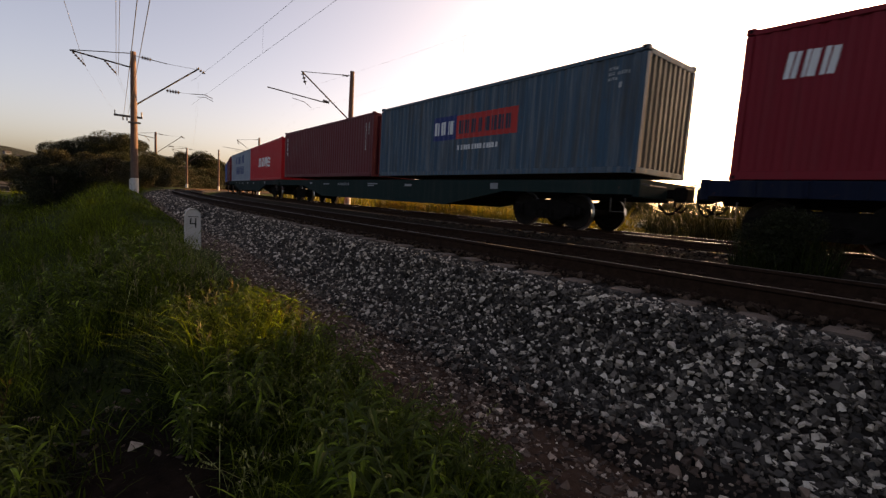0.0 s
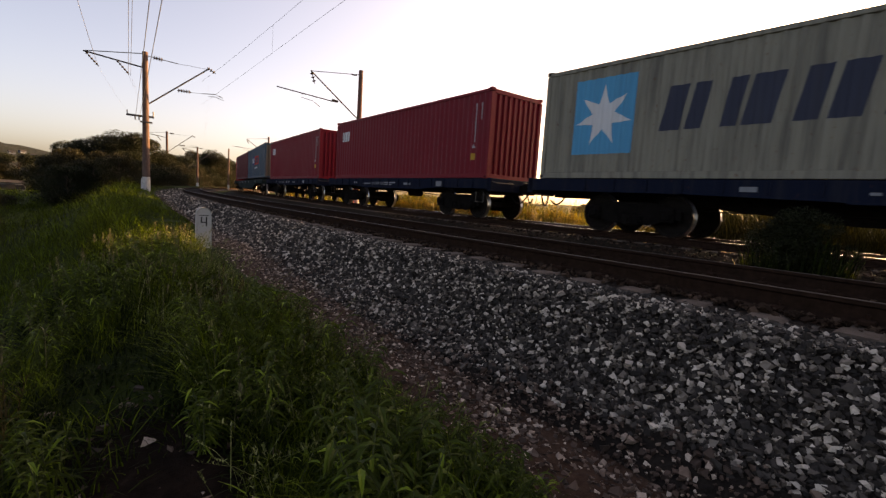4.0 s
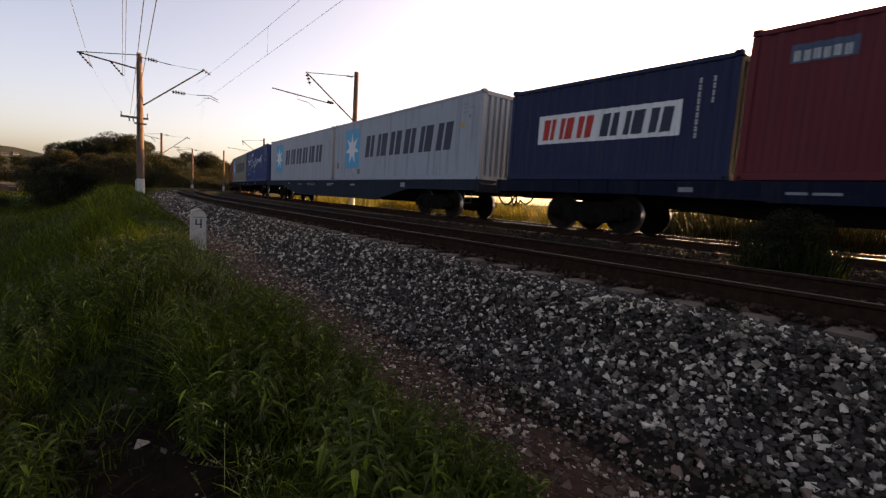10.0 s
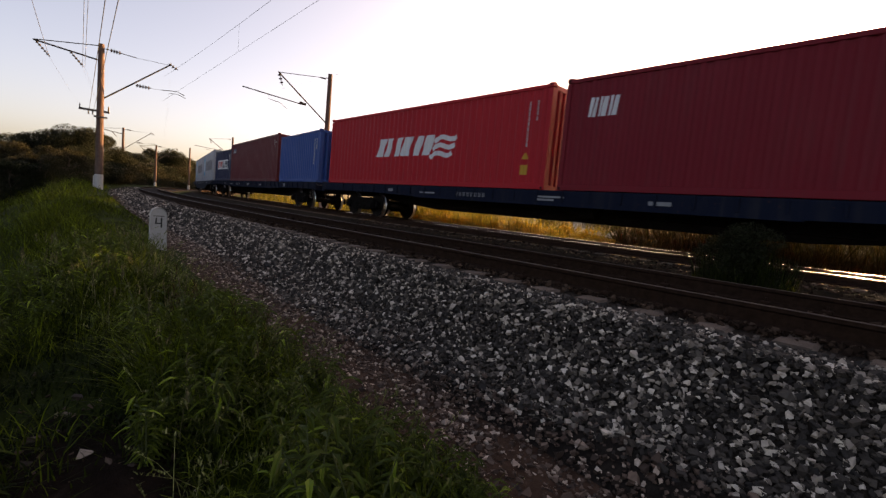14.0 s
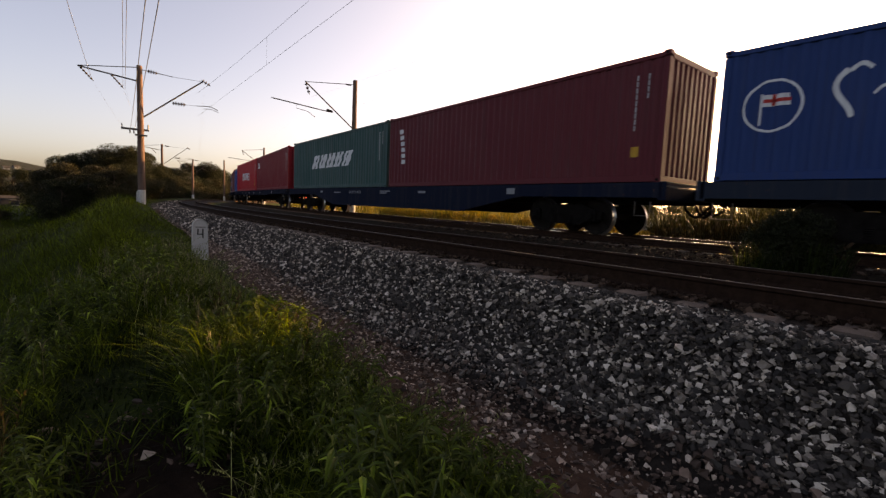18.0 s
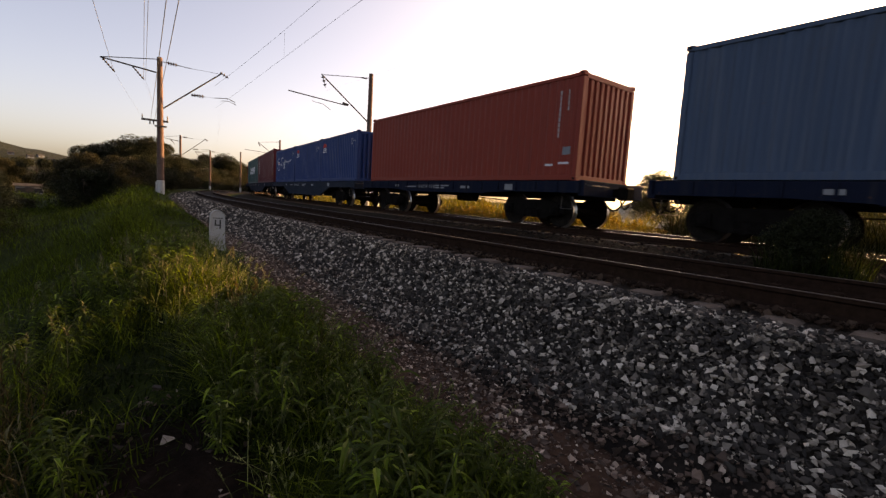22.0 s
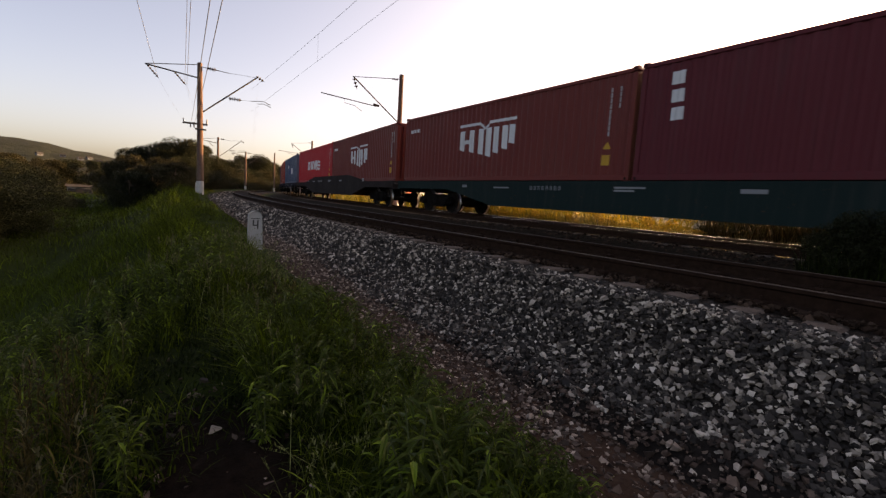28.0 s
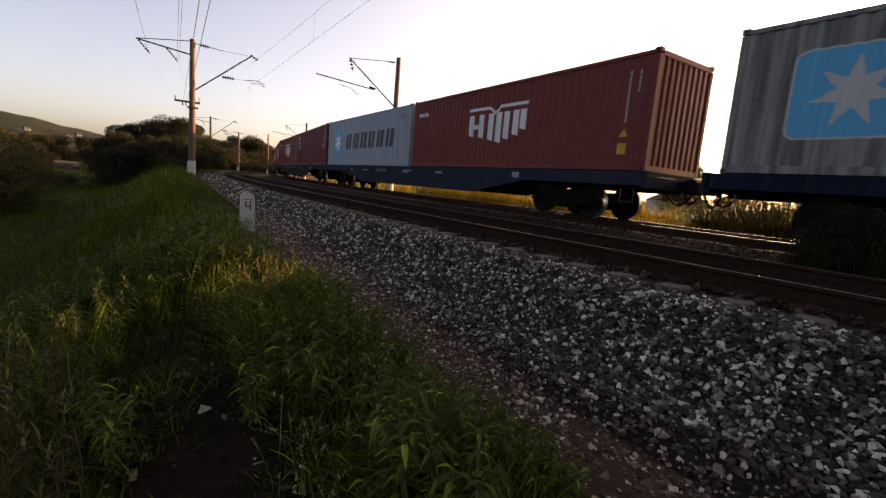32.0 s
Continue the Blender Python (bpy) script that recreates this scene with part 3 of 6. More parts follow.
    mark(c, "logo_lettering", blocks(1.82, 1.1, 1.65, 0.56, 3, 0.14, 0.06), P["redmark"], "red plain lettering blocks", 0.008)
    mark(c, "logo_lettering", blocks(0.02, 1.1, 1.85, 0.56, 3, 0.1, 0.06), P["ink"], "navy plain lettering blocks", 0.008)
    codes(c)
    c = put(-84.1, container("maroon steel container with small blue logo panel", P["maroon"]))
    mark(c, "logo_panel", [rect(5.42, 2.17, 0.97, 0.34)], P["slate"], "small dull blue rectangle")
    mark(c, "logo_lettering", blocks(5.36, 2.2, 0.86, 0.19, 6), P["chalk"], "pale plain lettering blocks", 0.008)
    codes(c, tall=False)
    c = put(-96.8, container("bright blue steel container, plain side", P["azure"], **FT20))
    codes(c)
    c = put(-103.95, container("bright red steel container with white wave logo", P["scarlet"]))
    wave_logo(c)
    codes(c)
    warn(c)
    c = put(-116.55, container("dark red steel container with white lettering blocks", P["crimson"]))
    mark(c, "logo_lettering", blocks(5.4, 1.88, 0.8, 0.48, 3, 0.2, 0.06), P["white"], "white plain lettering blocks")
    codes(c)
    c = put(-130.0, container("dull green steel container with white slanted blocks", P["green"]))
    mark(c, "logo_lettering", blocks(2.95, 1.14, 5.3, 0.75, 5, 0.1, 0.5), P["white"], "white slanted plain lettering blocks")
    codes(c)
    c = put(-142.4, container("maroon steel container with upright white bars", P["maroon"]))
    mark(c, "logo_lettering", [rect(5.28 - 0.03 * k, 2.2 - 0.25 * k, 0.28, 0.17) for k in range(6)], P["white"], "white column of plain blocks")
    codes(c)
    mark(c, "warning_plate", [rect(-5.3, 0.6, 0.2, 0.24)], P["yellow"], "yellow plate")
    c = put(-155.57, container("deep blue steel container with white scroll lettering", P["cobalt"], **FT20))
    scroll_logo(c, 2.13, 1.43, 0.48, 1.28, 0.55)
    codes(c, tall=False)
    for s0 in (-161.8, -167.93):
        c = put(s0, container("deep blue steel container with small sun logo", P["cobalt"], **FT20))
        mark(c, "logo_sun", [[(2.62, 2.05), (2.08, 2.05), (2.13, 2.22), (2.35, 2.32), (2.57, 2.22)]], P["redmark"], "small red half disc")
        mark(c, "logo_wave", [rect(2.6, 1.98 - 0.07 * k, 0.5, 0.035) for k in range(3)] + [rect(2.75, 1.75, 0.8, 0.045)], P["white"], "small white wave bars")
        codes(c, tall=False)
    c = put(-175.56, container("orange-brown steel container, plain side", P["orange"]))
    codes(c)
    mark(c, "warning_plate", [rect(-5.55, 0.72, 0.28, 0.22)], P["pale"], "small pale plate")
    mark(c, "code_marking", [rect(-4.95, 0.42, 0.3, 0.06), rect(-5.4, 0.46, 0.4, 0.06)], P["white"], "short white bars")
    c = put(-190.3, container("slate blue steel container with arrow logo", P["slate"]))
    mark(c, "logo_arrow", [[(2.15, 2.66), (0.78, 2.1), (1.35, 1.92), (1.95, 2.05)]], P["navymark"], "dark arrow head")
    mark(c, "logo_arrow", [[(2.25, 1.72), (1.9, 1.72), (1.3, 1.9), (1.9, 2.05), (2.25, 2.1), (2.0, 1.92)]], P["white"], "white arrow tail", 0.006)
    mark(c, "logo_lettering", blocks(1.5, 0.98, 2.3, 0.62, 3, 0.1), P["navymark"], "dark plain lettering blocks")
    mark(c, "logo_lettering", blocks(-0.85, 0.98, 1.8, 0.64, 2, 0.1), P["white"], "pale plain lettering blocks")
    codes(c, mat="pale", tall=False)
    c = put(-204.7, container("bright red steel container with white wave logo", P["scarlet"]))
    wave_logo(c)
    codes(c)
    warn(c)
    for s0, mat in ((-217.05, "brown"), (-230.1, "brown")):
        c = put(s0, container("brown-red steel container with white crown logo", P[mat]))
        crown_logo(c)
    c = put(-242.4, container("maroon steel container with upright white bars", P["maroon"]))
    mark(c, "logo_lettering", [rect(5.28 - 0.02 * k, 2.28 - 0.42 * k, 0.3, 0.3) for k in range(3)], P["white"], "white column of plain blocks")
    codes(c)
    mark(c, "warning_triangle", [[(-4.78, 1.68), (-5.0, 1.68), (-4.89, 1.85)]], P["yellow"], "yellow warning triangle")
    mark(c, "warning_plate", [rect(-4.66, 1.3, 0.4, 0.2)], P["yellow"], "yellow plate")
    mark(c, "repair_plate", [rect(1.3, 0.42, 0.12, 0.1)], P["pale"], "small pale plate")
    c = put(-255.1, container("grey smooth-sided refrigerated container with star logo", P["grey"], flat=True))
    logo_star(c, 4.07, 1.45, 7.1, 0.9, 6, 2.6, r=0.7, panel=(1.5, 1.7))
    codes(c, mat="ink", tall=False)
    c = put(-267.6, container("brown-red steel container with white crown logo", P["brown"]))
    crown_logo(c)
    c = put(-281.39, container("weathered grey steel container with faded star logo", P["oldgrey"]))
    mark(c, "logo_border", [round_rect(4.1, 1.49, 1.93, 1.66, 0.22)], P["chalk"], "thin pale border of the panel", 0.003)
    mark(c, "logo_panel", [round_rect(4.1, 1.49, 1.85, 1.58, 0.19)], P["sky"], "light blue panel with rounded corners", 0.0055)
    mark(c, "logo_star", star(4.1, 1.49, 0.66), P["chalk"], "faded white seven-pointed star", 0.0085)
    mark(c, "logo_lettering", blocks(2.4, 1.04, 7.0, 0.9, 6, 0.2, 0.14), P["ink"], "dark row of plain lettering blocks")
    put(-293.8, container("plain maroon steel container", P["maroon"]))
    put(-307.0, container("plain deep blue steel container", P["cobalt"]))
    put(-319.4, container("plain dark red steel container", P["crimson"]))
    return out


def wave_logo(c):
    """Three slanted blocks and three waving stripes."""
    mark(c, "logo_lettering", blocks(2.25, 1.1, 3.55, 0.7, 3, 0.12, 0.25), P["white"], "white slanted plain lettering blocks")
    for k in range(3):
        pts = [(-1.12 - 0.1 * k - 1.12 * u, 1.0 + 0.27 * k + 0.2 * u + 0.1 * math.sin(u * 5.6)) for u in [i / 8 for i in range(9)]]
        mark(c, "logo_wave", stroke(pts, 0.16), P["white"], "white waving stripe")


def crown_logo(c):
    """Upright bars with slanted feet under a notched bar."""
    lows = ((1.62, 1.18), (1.02, 1.1), (0.45, 1.0), (-0.02, 0.9), (-0.45, 1.0), (-0.9, 1.12), (-1.3, 1.28))
    for y, z in lows:
        mark(c, "logo_bar", [[(y, z + 0.04), (y - 0.3, z - 0.03), (y - 0.3, 1.93), (y, 1.93)]], P["white"], "white upright bar of the logo")
    mark(c, "logo_bar", [rect(1.5, 1.42, 0.7, 0.15)], P["white"], "white upright bar of the logo")
    mark(c, "logo_roof", [[(1.65, 2.08), (0.35, 2.08), (0.05, 1.86), (-0.25, 2.08), (-1.65, 2.08), (-1.65, 2.18), (-0.25, 2.18), (0.05, 1.97), (0.35, 2.18), (1.65, 2.18)]], P["white"], "white notched bar over the logo")
    mark(c, "code_marking", [rect(5.6, 2.2, 0.2, 0.14)] + [rect(5.3 - 0.14 * k, 2.2, 0.09, 0.15) for k in range(4)], P["white"], "short row of white bars")
    codes(c)
    warn(c)


def scroll_logo(c, y, z, r, y_text, k):
    """A ring with a crossed flag, and a waving white ribbon."""
    mark(c, "logo_ring", ring(y, z, r * 0.98, r, 0.045), P["white"], "thin white ring")
    mark(c, "logo_flag", [rect(y + 0.34 * r, z - 0.02 * r, 0.95 * r, 0.46 * r, -0.08 * r)], P["white"], "white flag")
    mark(c, "flag_pole", [rect(y + 0.42 * r, z - 0.75 * r, 0.09 * r, 1.25 * r)], P["white"], "white flag pole")
    mark(c, "logo_cross", [rect(y + 0.3 * r, z + 0.13 * r, 0.9 * r, 0.14 * r), rect(y + 0.02 * r, z + 0.0 * r, 0.13 * r, 0.44 * r)], P["redmark"], "red cross", 0.009)
    # ribbon: a tall double curve with a hooked foot, then slanting waves that end in a hook
    def ribbon(n, width, at):
        mark(c, "logo_scroll", stroke([(y_text - p * k, z + q * k) for p, q in (at(i / n) for i in range(n + 1))], width * k), P["white"], "white curling ribbon in place of script")

    ribbon(40, 0.16, lambda u: (0.62 - 0.42 * math.sin(4.4 * u + 0.55) * (1 - 0.25 * u) - 0.42 * u, 0.86 - 1.75 * u + 0.32 * max(0, u - 0.8) / 0.2))
    ribbon(14, 0.13, lambda u: (0.45 + 0.5 * u, 0.82 + 0.16 * math.sin(3.1 * u)))

    def waves(u):
        tall = math.exp(-((u - 0.245) / 0.05) ** 2)
        a = 2 * math.pi * 8 * u
        h = (0.2 + 0.62 * tall) * math.sin(a) - 0.16 * tall
        return 1.1 + 4.25 * u + 0.30 * h - 0.05 * math.cos(a), 0.02 + 0.14 * u + h

    ribbon(220, 0.085, waves)
    ribbon(30, 0.095, lambda u: (5.55 + 0.2 * math.sin(8.4 * u + 2.2) + 0.42 * max(0, u - 0.75), 0.55 - 0.62 * u + 0.2 * max(0, u - 0.78)))

# ---------------------------------------------------------------- wagons
WHEEL_R, DECK = 0.475, 1.33


def bogie_meshes():
    g = {}
    # cast side frame, seen from the side: arched top, spring window
    out = [(-1.22, 0.40), (-1.22, 0.60), (-1.0, 0.66), (-0.62, 0.78), (0.62, 0.78), (1.0, 0.66), (1.22, 0.60), (1.22, 0.40), (0.98, 0.42), (0.55, 0.24), (-0.55, 0.24), (-0.98, 0.42)]
    g["frame"] = Build().prism(out, -0.06, 0.06).mesh("side_frame")
    sp = Build()
    for y in (-0.27, 0, 0.27):
        sp.lathe("z", [(0.26 + 0.02 * i, 0.085 if i % 2 else 0.1) for i in range(14)], 10, (0, y, 0))
    g["spring"] = sp.mesh("spring_nest")
    w = Build()
    w.lathe("x", ((-0.895, 0.05), (-0.895, 0.12), (-0.845, 0.14), (-0.845, 0.40), (-0.855, 0.42), (-0.855, 0.478), (-0.76, 0.47), (-0.725, 0.505), (-0.72, 0.505), (-0.72, 0.40), (-0.77, 0.36), (-0.77, 0.14), (-0.70, 0.10),
                    (0.70, 0.10), (0.77, 0.14), (0.77, 0.36), (0.72, 0.40), (0.72, 0.505), (0.725, 0.505), (0.76, 0.47), (0.855, 0.478), (0.855, 0.42), (0.845, 0.40), (0.845, 0.14), (0.895, 0.12), (0.895, 0.05)), 28)
    w.tube((-1.08, 0, 0), (1.08, 0, 0), 0.065, n=10)
    g["wheelset"] = w.mesh("wheelset")
    g["box"] = Build().box(-0.14, 0.14, -0.16, 0.16, -0.15, 0.17, 0.03).lathe("x", ((-0.19, 0.08), (-0.17, 0.11), (-0.13, 0.11)), 12).mesh("axle_box")
    g["bolster"] = Build().box(-1.1, 1.1, -0.2, 0.2, 0.48, 0.74, 0.03).box(-0.25, 0.25, -0.25, 0.25, 0.7, 0.92, 0.03).mesh("bolster")
    b = Build()
    for sx in (-1, 1):
        for sy in (-1, 1):
            b.box(sx * 0.78 - 0.07, sx * 0.78 + 0.07, sy * 0.36 - 0.03, sy * 0.36 + 0.03, 0.28, 0.66, 0.01)
    for sy in (-1, 1):
        b.tube((-0.85, sy * 0.34, 0.36), (0.85, sy * 0.34, 0.36), 0.035)
    g["brake"] = b.mesh("brake_gear")
    return g


BOGIE = bogie_meshes()
BOGIE["wheelset"].materials.append(M["wheel"])
BOGIE["wheelset"].materials.append(M["tread"])
for face in BOGIE["wheelset"].polygons:
    at = [BOGIE["wheelset"].vertices[q].co for q in face.vertices]
    if all(math.hypot(c.y, c.z) > 0.465 and 0.724 < abs(c.x) < 0.856 for c in at):
        face.material_index = 1
STAKE = Build().box(-0.0175, 0.0175, -0.03, 0.03, 0, 0.29, 0.005).mesh("stake_pocket")
WHEELSETS = []     # (part, wagon centre at the start)


def wagon(label, half, pivot, mat, style, sill_z=None, text=True):
    """Container flat wagon of length 2 * half over its end beams; style: deep, flat or high side sills."""
    ob = thing("container_wagon", label, "wagon", "wagons of the train")
    w = 1.36
    if style == "deep":
        lo, mid, hi = DECK - 0.36, DECK - 0.86, DECK - 0.02
    elif style == "high":
        lo, mid, hi = DECK - 0.34, DECK - 0.84, DECK + 0.42
    else:
        lo, mid, hi = DECK - 0.34, DECK - 0.40, DECK - 0.02
    q = pivot * 0.58
    top = [(half, DECK - 0.02), (-half, DECK - 0.02)]
    if style == "high":
        top = [(half, DECK - 0.02), (pivot * 0.86, DECK), (pivot * 0.5, hi), (-pivot * 0.5, hi), (-pivot * 0.86, DECK), (-half, DECK - 0.02)]
    low = [(-half, lo), (-pivot * 0.86, lo), (-q, mid), (q, mid), (pivot * 0.86, lo), (half, lo)]
    for sx in (-1, 1):
        x = sx * w
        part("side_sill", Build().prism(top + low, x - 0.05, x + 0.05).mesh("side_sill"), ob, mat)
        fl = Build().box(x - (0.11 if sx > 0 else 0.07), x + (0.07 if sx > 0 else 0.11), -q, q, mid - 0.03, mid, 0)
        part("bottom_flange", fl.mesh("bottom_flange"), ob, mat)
        if style == "flat":
            for i in range(int(half / 0.8) * 2 - 1):
                part("stake_pocket", STAKE, ob, mat, at=pose(x + sx * 0.0675, -half + 0.8 * (i + 1), lo + 0.02))
    b = Build().box(-0.22, 0.22, -half, half, DECK - 0.5, DECK - 0.12)
    n = max(4, int(half * 2 / 2.4))
    for i in range(n + 1):
        y = -half + 0.3 + (2 * half - 0.6) * i / n
        b.box(-w + 0.05, w - 0.05, y - 0.07, y + 0.07, DECK - 0.28, DECK - 0.05)
    if style == "flat" and half > 8:
        b.prism([(half * 0.95, DECK - 0.3), (-half * 0.95, DECK - 0.3), (-q, 0.52), (q, 0.52)], -0.3, 0.3)
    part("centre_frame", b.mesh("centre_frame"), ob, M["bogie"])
    for sy in (-1, 1):
        e = Build().box(-w - 0.05, w + 0.05, sy * half - 0.09, sy * half + 0.09, DECK - 0.42, DECK + 0.0, 0.015)
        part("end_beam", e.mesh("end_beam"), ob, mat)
        c = Build().box(-0.09, 0.09, min(0, sy * 0.35) + sy * half, max(0, sy * 0.35) + sy * half, 0.95, 1.17, 0.02)
        c.box(-0.2, 0.2, sy * (half + 0.43) - 0.16, sy * (half + 0.43) + 0.16, 0.86, 1.22, 0.05)
        part("coupler", c.mesh("coupler"), ob, M["bogie"])
        h = Build().line([(-0.45, sy * (half + 0.05), 0.92)] + [(-0.45 + 0.05 * i, sy * (half + 0.09 * i), 0.92 - 0.36 * math.sin(i * 0.5)) for i in range(1, 7)], 0.028, 7)
        part("brake_hose", h.mesh("brake_hose"), ob, M["bogie"])
        h = Build().line([(0.4, sy * (half + 0.05), 0.9)] + [(0.4 - 0.04 * i, sy * (half + 0.09 * i), 0.9 - 0.28 * math.sin(i * 0.52)) for i in range(1, 6)], 0.025, 7)
        part("brake_hose", h.mesh("brake_hose"), ob, M["bogie"])
        s = Build().line([(-w - 0.02, sy * (half - 0.25), DECK - 0.45), (-w - 0.02, sy * (half - 0.25), 0.55), (-w - 0.02, sy * (half - 0.62), 0.55), (-w - 0.02, sy * (half - 0.62), DECK - 0.45)], 0.014, 6)
        s.line([(-w, sy * (half + 0.08), DECK - 0.1), (-w, sy * (half + 0.3), DECK - 0.15), (-0.6, sy * (half + 0.3), DECK - 0.15), (-0.6, sy * (half + 0.08), DECK - 0.1)], 0.014, 6)
        part("shunter_step", s.mesh("shunter_step"), ob, M["steel"])
    t = Build().lathe("y", ((-0.45, 0.05), (-0.42, 0.16), (0.42, 0.16), (0.45, 0.05)), 14, (0.55, 0.8, 0.78))
    part("air_tank", t.mesh("air_tank"), ob, M["bogie"])
    part("brake_cylinder", Build().lathe("y", ((-0.3, 0.06), (-0.28, 0.18), (0.2, 0.18), (0.24, 0.08), (0.6, 0.04)), 14, (-0.5, -0.8, 0.8)).mesh("brake_cylinder"), ob, M["bogie"])
    part("brake_rod", Build().line([(-0.35, -pivot, 0.62), (-0.35, -1.2, 0.78), (-0.3, 1.0, 0.78), (-0.35, pivot, 0.62)], 0.018, 6).mesh("brake_rod"), ob, M["bogie"])
    if text:
        tx, z = Build(), DECK - (0.32 if style != "high" else 0.02)
        for i in range(8):
            y = q * 0.62 - 0.17 * i
            tx.box(-w - 0.0555, -w - 0.052, y - 0.026, y, z + 0.02, z + 0.15)
            tx.box(-w - 0.0555, -w - 0.052, y - 0.085, y - 0.06, z + 0.02, z + 0.15)
        part("number_marking", tx.mesh("number_marking"), ob, P["dim"], "pale row of plain number bars")["kind"] = "stuff"
        sm = Build()
        for y, ww, hh, dz in ((q * 0.95, 0.8, 0.05, 0.05), (0.3, 0.9, 0.05, 0.1), (0.3, 0.6, 0.05, 0.02), (-q * 0.5, 0.5, 0.09, 0.04), (-pivot * 0.8, 0.34, 0.18, 0.02), (pivot * 0.75, 0.3, 0.1, 0.06)):
            sm.box(-w - 0.0555, -w - 0.052, y - ww, y, z + dz, z + dz + hh)
        part("data_marking", sm.mesh("data_marking"), ob, P["dim"], "small pale bars of painted data")["kind"] = "stuff"
    for sy in (-1, 1):
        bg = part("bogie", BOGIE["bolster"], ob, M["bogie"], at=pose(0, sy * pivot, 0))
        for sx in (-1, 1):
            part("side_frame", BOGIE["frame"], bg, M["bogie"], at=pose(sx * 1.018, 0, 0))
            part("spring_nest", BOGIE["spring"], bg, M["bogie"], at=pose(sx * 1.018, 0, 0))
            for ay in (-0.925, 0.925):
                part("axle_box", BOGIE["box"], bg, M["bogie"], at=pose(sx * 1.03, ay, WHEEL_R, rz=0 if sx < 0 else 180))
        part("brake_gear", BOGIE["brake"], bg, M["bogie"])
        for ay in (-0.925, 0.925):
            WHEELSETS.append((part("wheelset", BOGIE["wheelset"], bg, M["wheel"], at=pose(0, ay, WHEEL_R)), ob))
    return ob


CARGO = make_cargo()

# wagons: the containers that each carries (count), style, paint, label
CONSIST = (
    (2, "flat", "w_grey", "dark grey long container flat wagon"),
    (2, "deep", "w_green", "dark green long container wagon with deep side sills"),
    (2, "deep", "w_green", "dark green long container wagon with deep side sills"),
    (1, "flat", "w_blue", "dark blue short container flat wagon"),
    (1, "flat", "w_blue", "dark blue short container flat wagon"),
    (2, "flat", "w_blue", "dark blue long container flat wagon"),
    (2, "deep", "w_slate", "slate blue long container wagon with deep side sills"),
    (3, "flat", "w_blue", "dark blue long container flat wagon"),
    (2, "flat", "w_blue", "dark blue long container flat wagon"),
    (2, "deep", "w_blue", "blue long container wagon with deep side sills"),
    (3, "deep", "w_slate", "slate blue container wagon with deep side sills"),
    (1, "flat", "w_blue", "dark blue short container flat wagon"),
    (1, "flat", "w_blue", "dark blue short container flat wagon"),
    (2, "high", "w_grey", "dark grey long well-sided container wagon"),
    (2, "deep", "w_green", "dark green long container wagon with deep side sills"),
    (2, "deep", "w_slate", "slate blue long container wagon with deep side sills"),
    (2, "flat", "w_blue", "dark blue long container flat wagon"),
    (2, "flat", "w_blue", "dark blue long container flat wagon"),
)

TRAIN = []      # (wagon, its centre's place at the start, pivot, lift of its load, [(container, its shift along the wagon)])
k = 0
for count, style, coat, words in CONSIST:
    load = CARGO[k:k + count]
    k += count
    far, near = load[0][1], load[-1][1] - load[-1][2]
    mid, half = (far + near) / 2, (far - near) / 2 + (0.15 if count > 1 else 0.35)
    pivot = half - (2.9 if half > 8 else 2.0)
    TRAIN.append((wagon(words, half, pivot, P[coat], style), mid, pivot, 0.15 if load[0][1] == 30.15 else 0.0, [(ob, s0 - ln / 2 - mid) for ob, s0, ln in load]))


def wagon_pose(s, pivot):
    a, b = on_track(s - pivot, X_FAR), on_track(s + pivot, X_FAR)
    c = (a + b) / 2
    return pose(c.x, c.y, 0, 0, 0, -math.degrees(math.atan2(b.x - a.x, b.y - a.y)))

# ---------------------------------------------------------------- ground
def smooth(a, b, v):
    u = min(1, max(0, (v - a) / (b - a)))
    return u * u * (3 - 2 * u)


def verge(y):
    """Height of the strip at the ballast's foot: it rises towards the poles."""
    return -1.08 + 0.42 * smooth(0, 10, y) + 0.3 * smooth(10, 36, y)


def ground_z(x, y):
    o = offset_of(x, y)
    v = verge(y)
    if o < X_NEAR:
        d = X_NEAR - 2.9 - o             # beyond the foot, on the camera's side
        if d < 0:
            z = v - 0.0
        else:
            fall = 0.3 + 0.7 * smooth(2.5, 9, y)
            deep = 2.5 - 0.85 * smooth(9, 24, y)
            start = 1.1 + 0.4 * smooth(7, 16, y)
            z = v + 0.06 * smooth(0.4, 0.9, d) - (deep * fall * smooth(start, start + 4.9, d) + deep * (1 - fall) * smooth(2.8, 9, d))
            z += 0.34 * smooth(9.8, 17, y) * smooth(-0.1, 0.4, d) * (1 - smooth(1.5, 3.4, d))
            z += 0.05 * noise.noise((x * 0.9, y * 0.9, 0)) * smooth(0.5, 2, d)
        z += 0.35 * smooth(8, 30, d) * noise.noise((x * 0.06, y * 0.06, 3))
    else:
        e = o - X_FAR
        between = -0.42 - 0.1 * smooth(1.5, 3.2, o - X_NEAR)
        z = between if e < 3 else -0.52 - 0.4 * smooth(2.8, 6.0, e) - 0.9 * smooth(10, 24, e)
        if o < X_NEAR + 0.5:
            z = -0.6
    z += 0.03 * noise.noise((x * 0.5, y * 0.5, 9))
    far = math.hypot(x, y)
    if far > 150:
        z += (far - 150) * 0.006 * smooth(150, 400, far) * (0.6 + noise.noise((x * 0.004, y * 0.004, 5)))
    return z


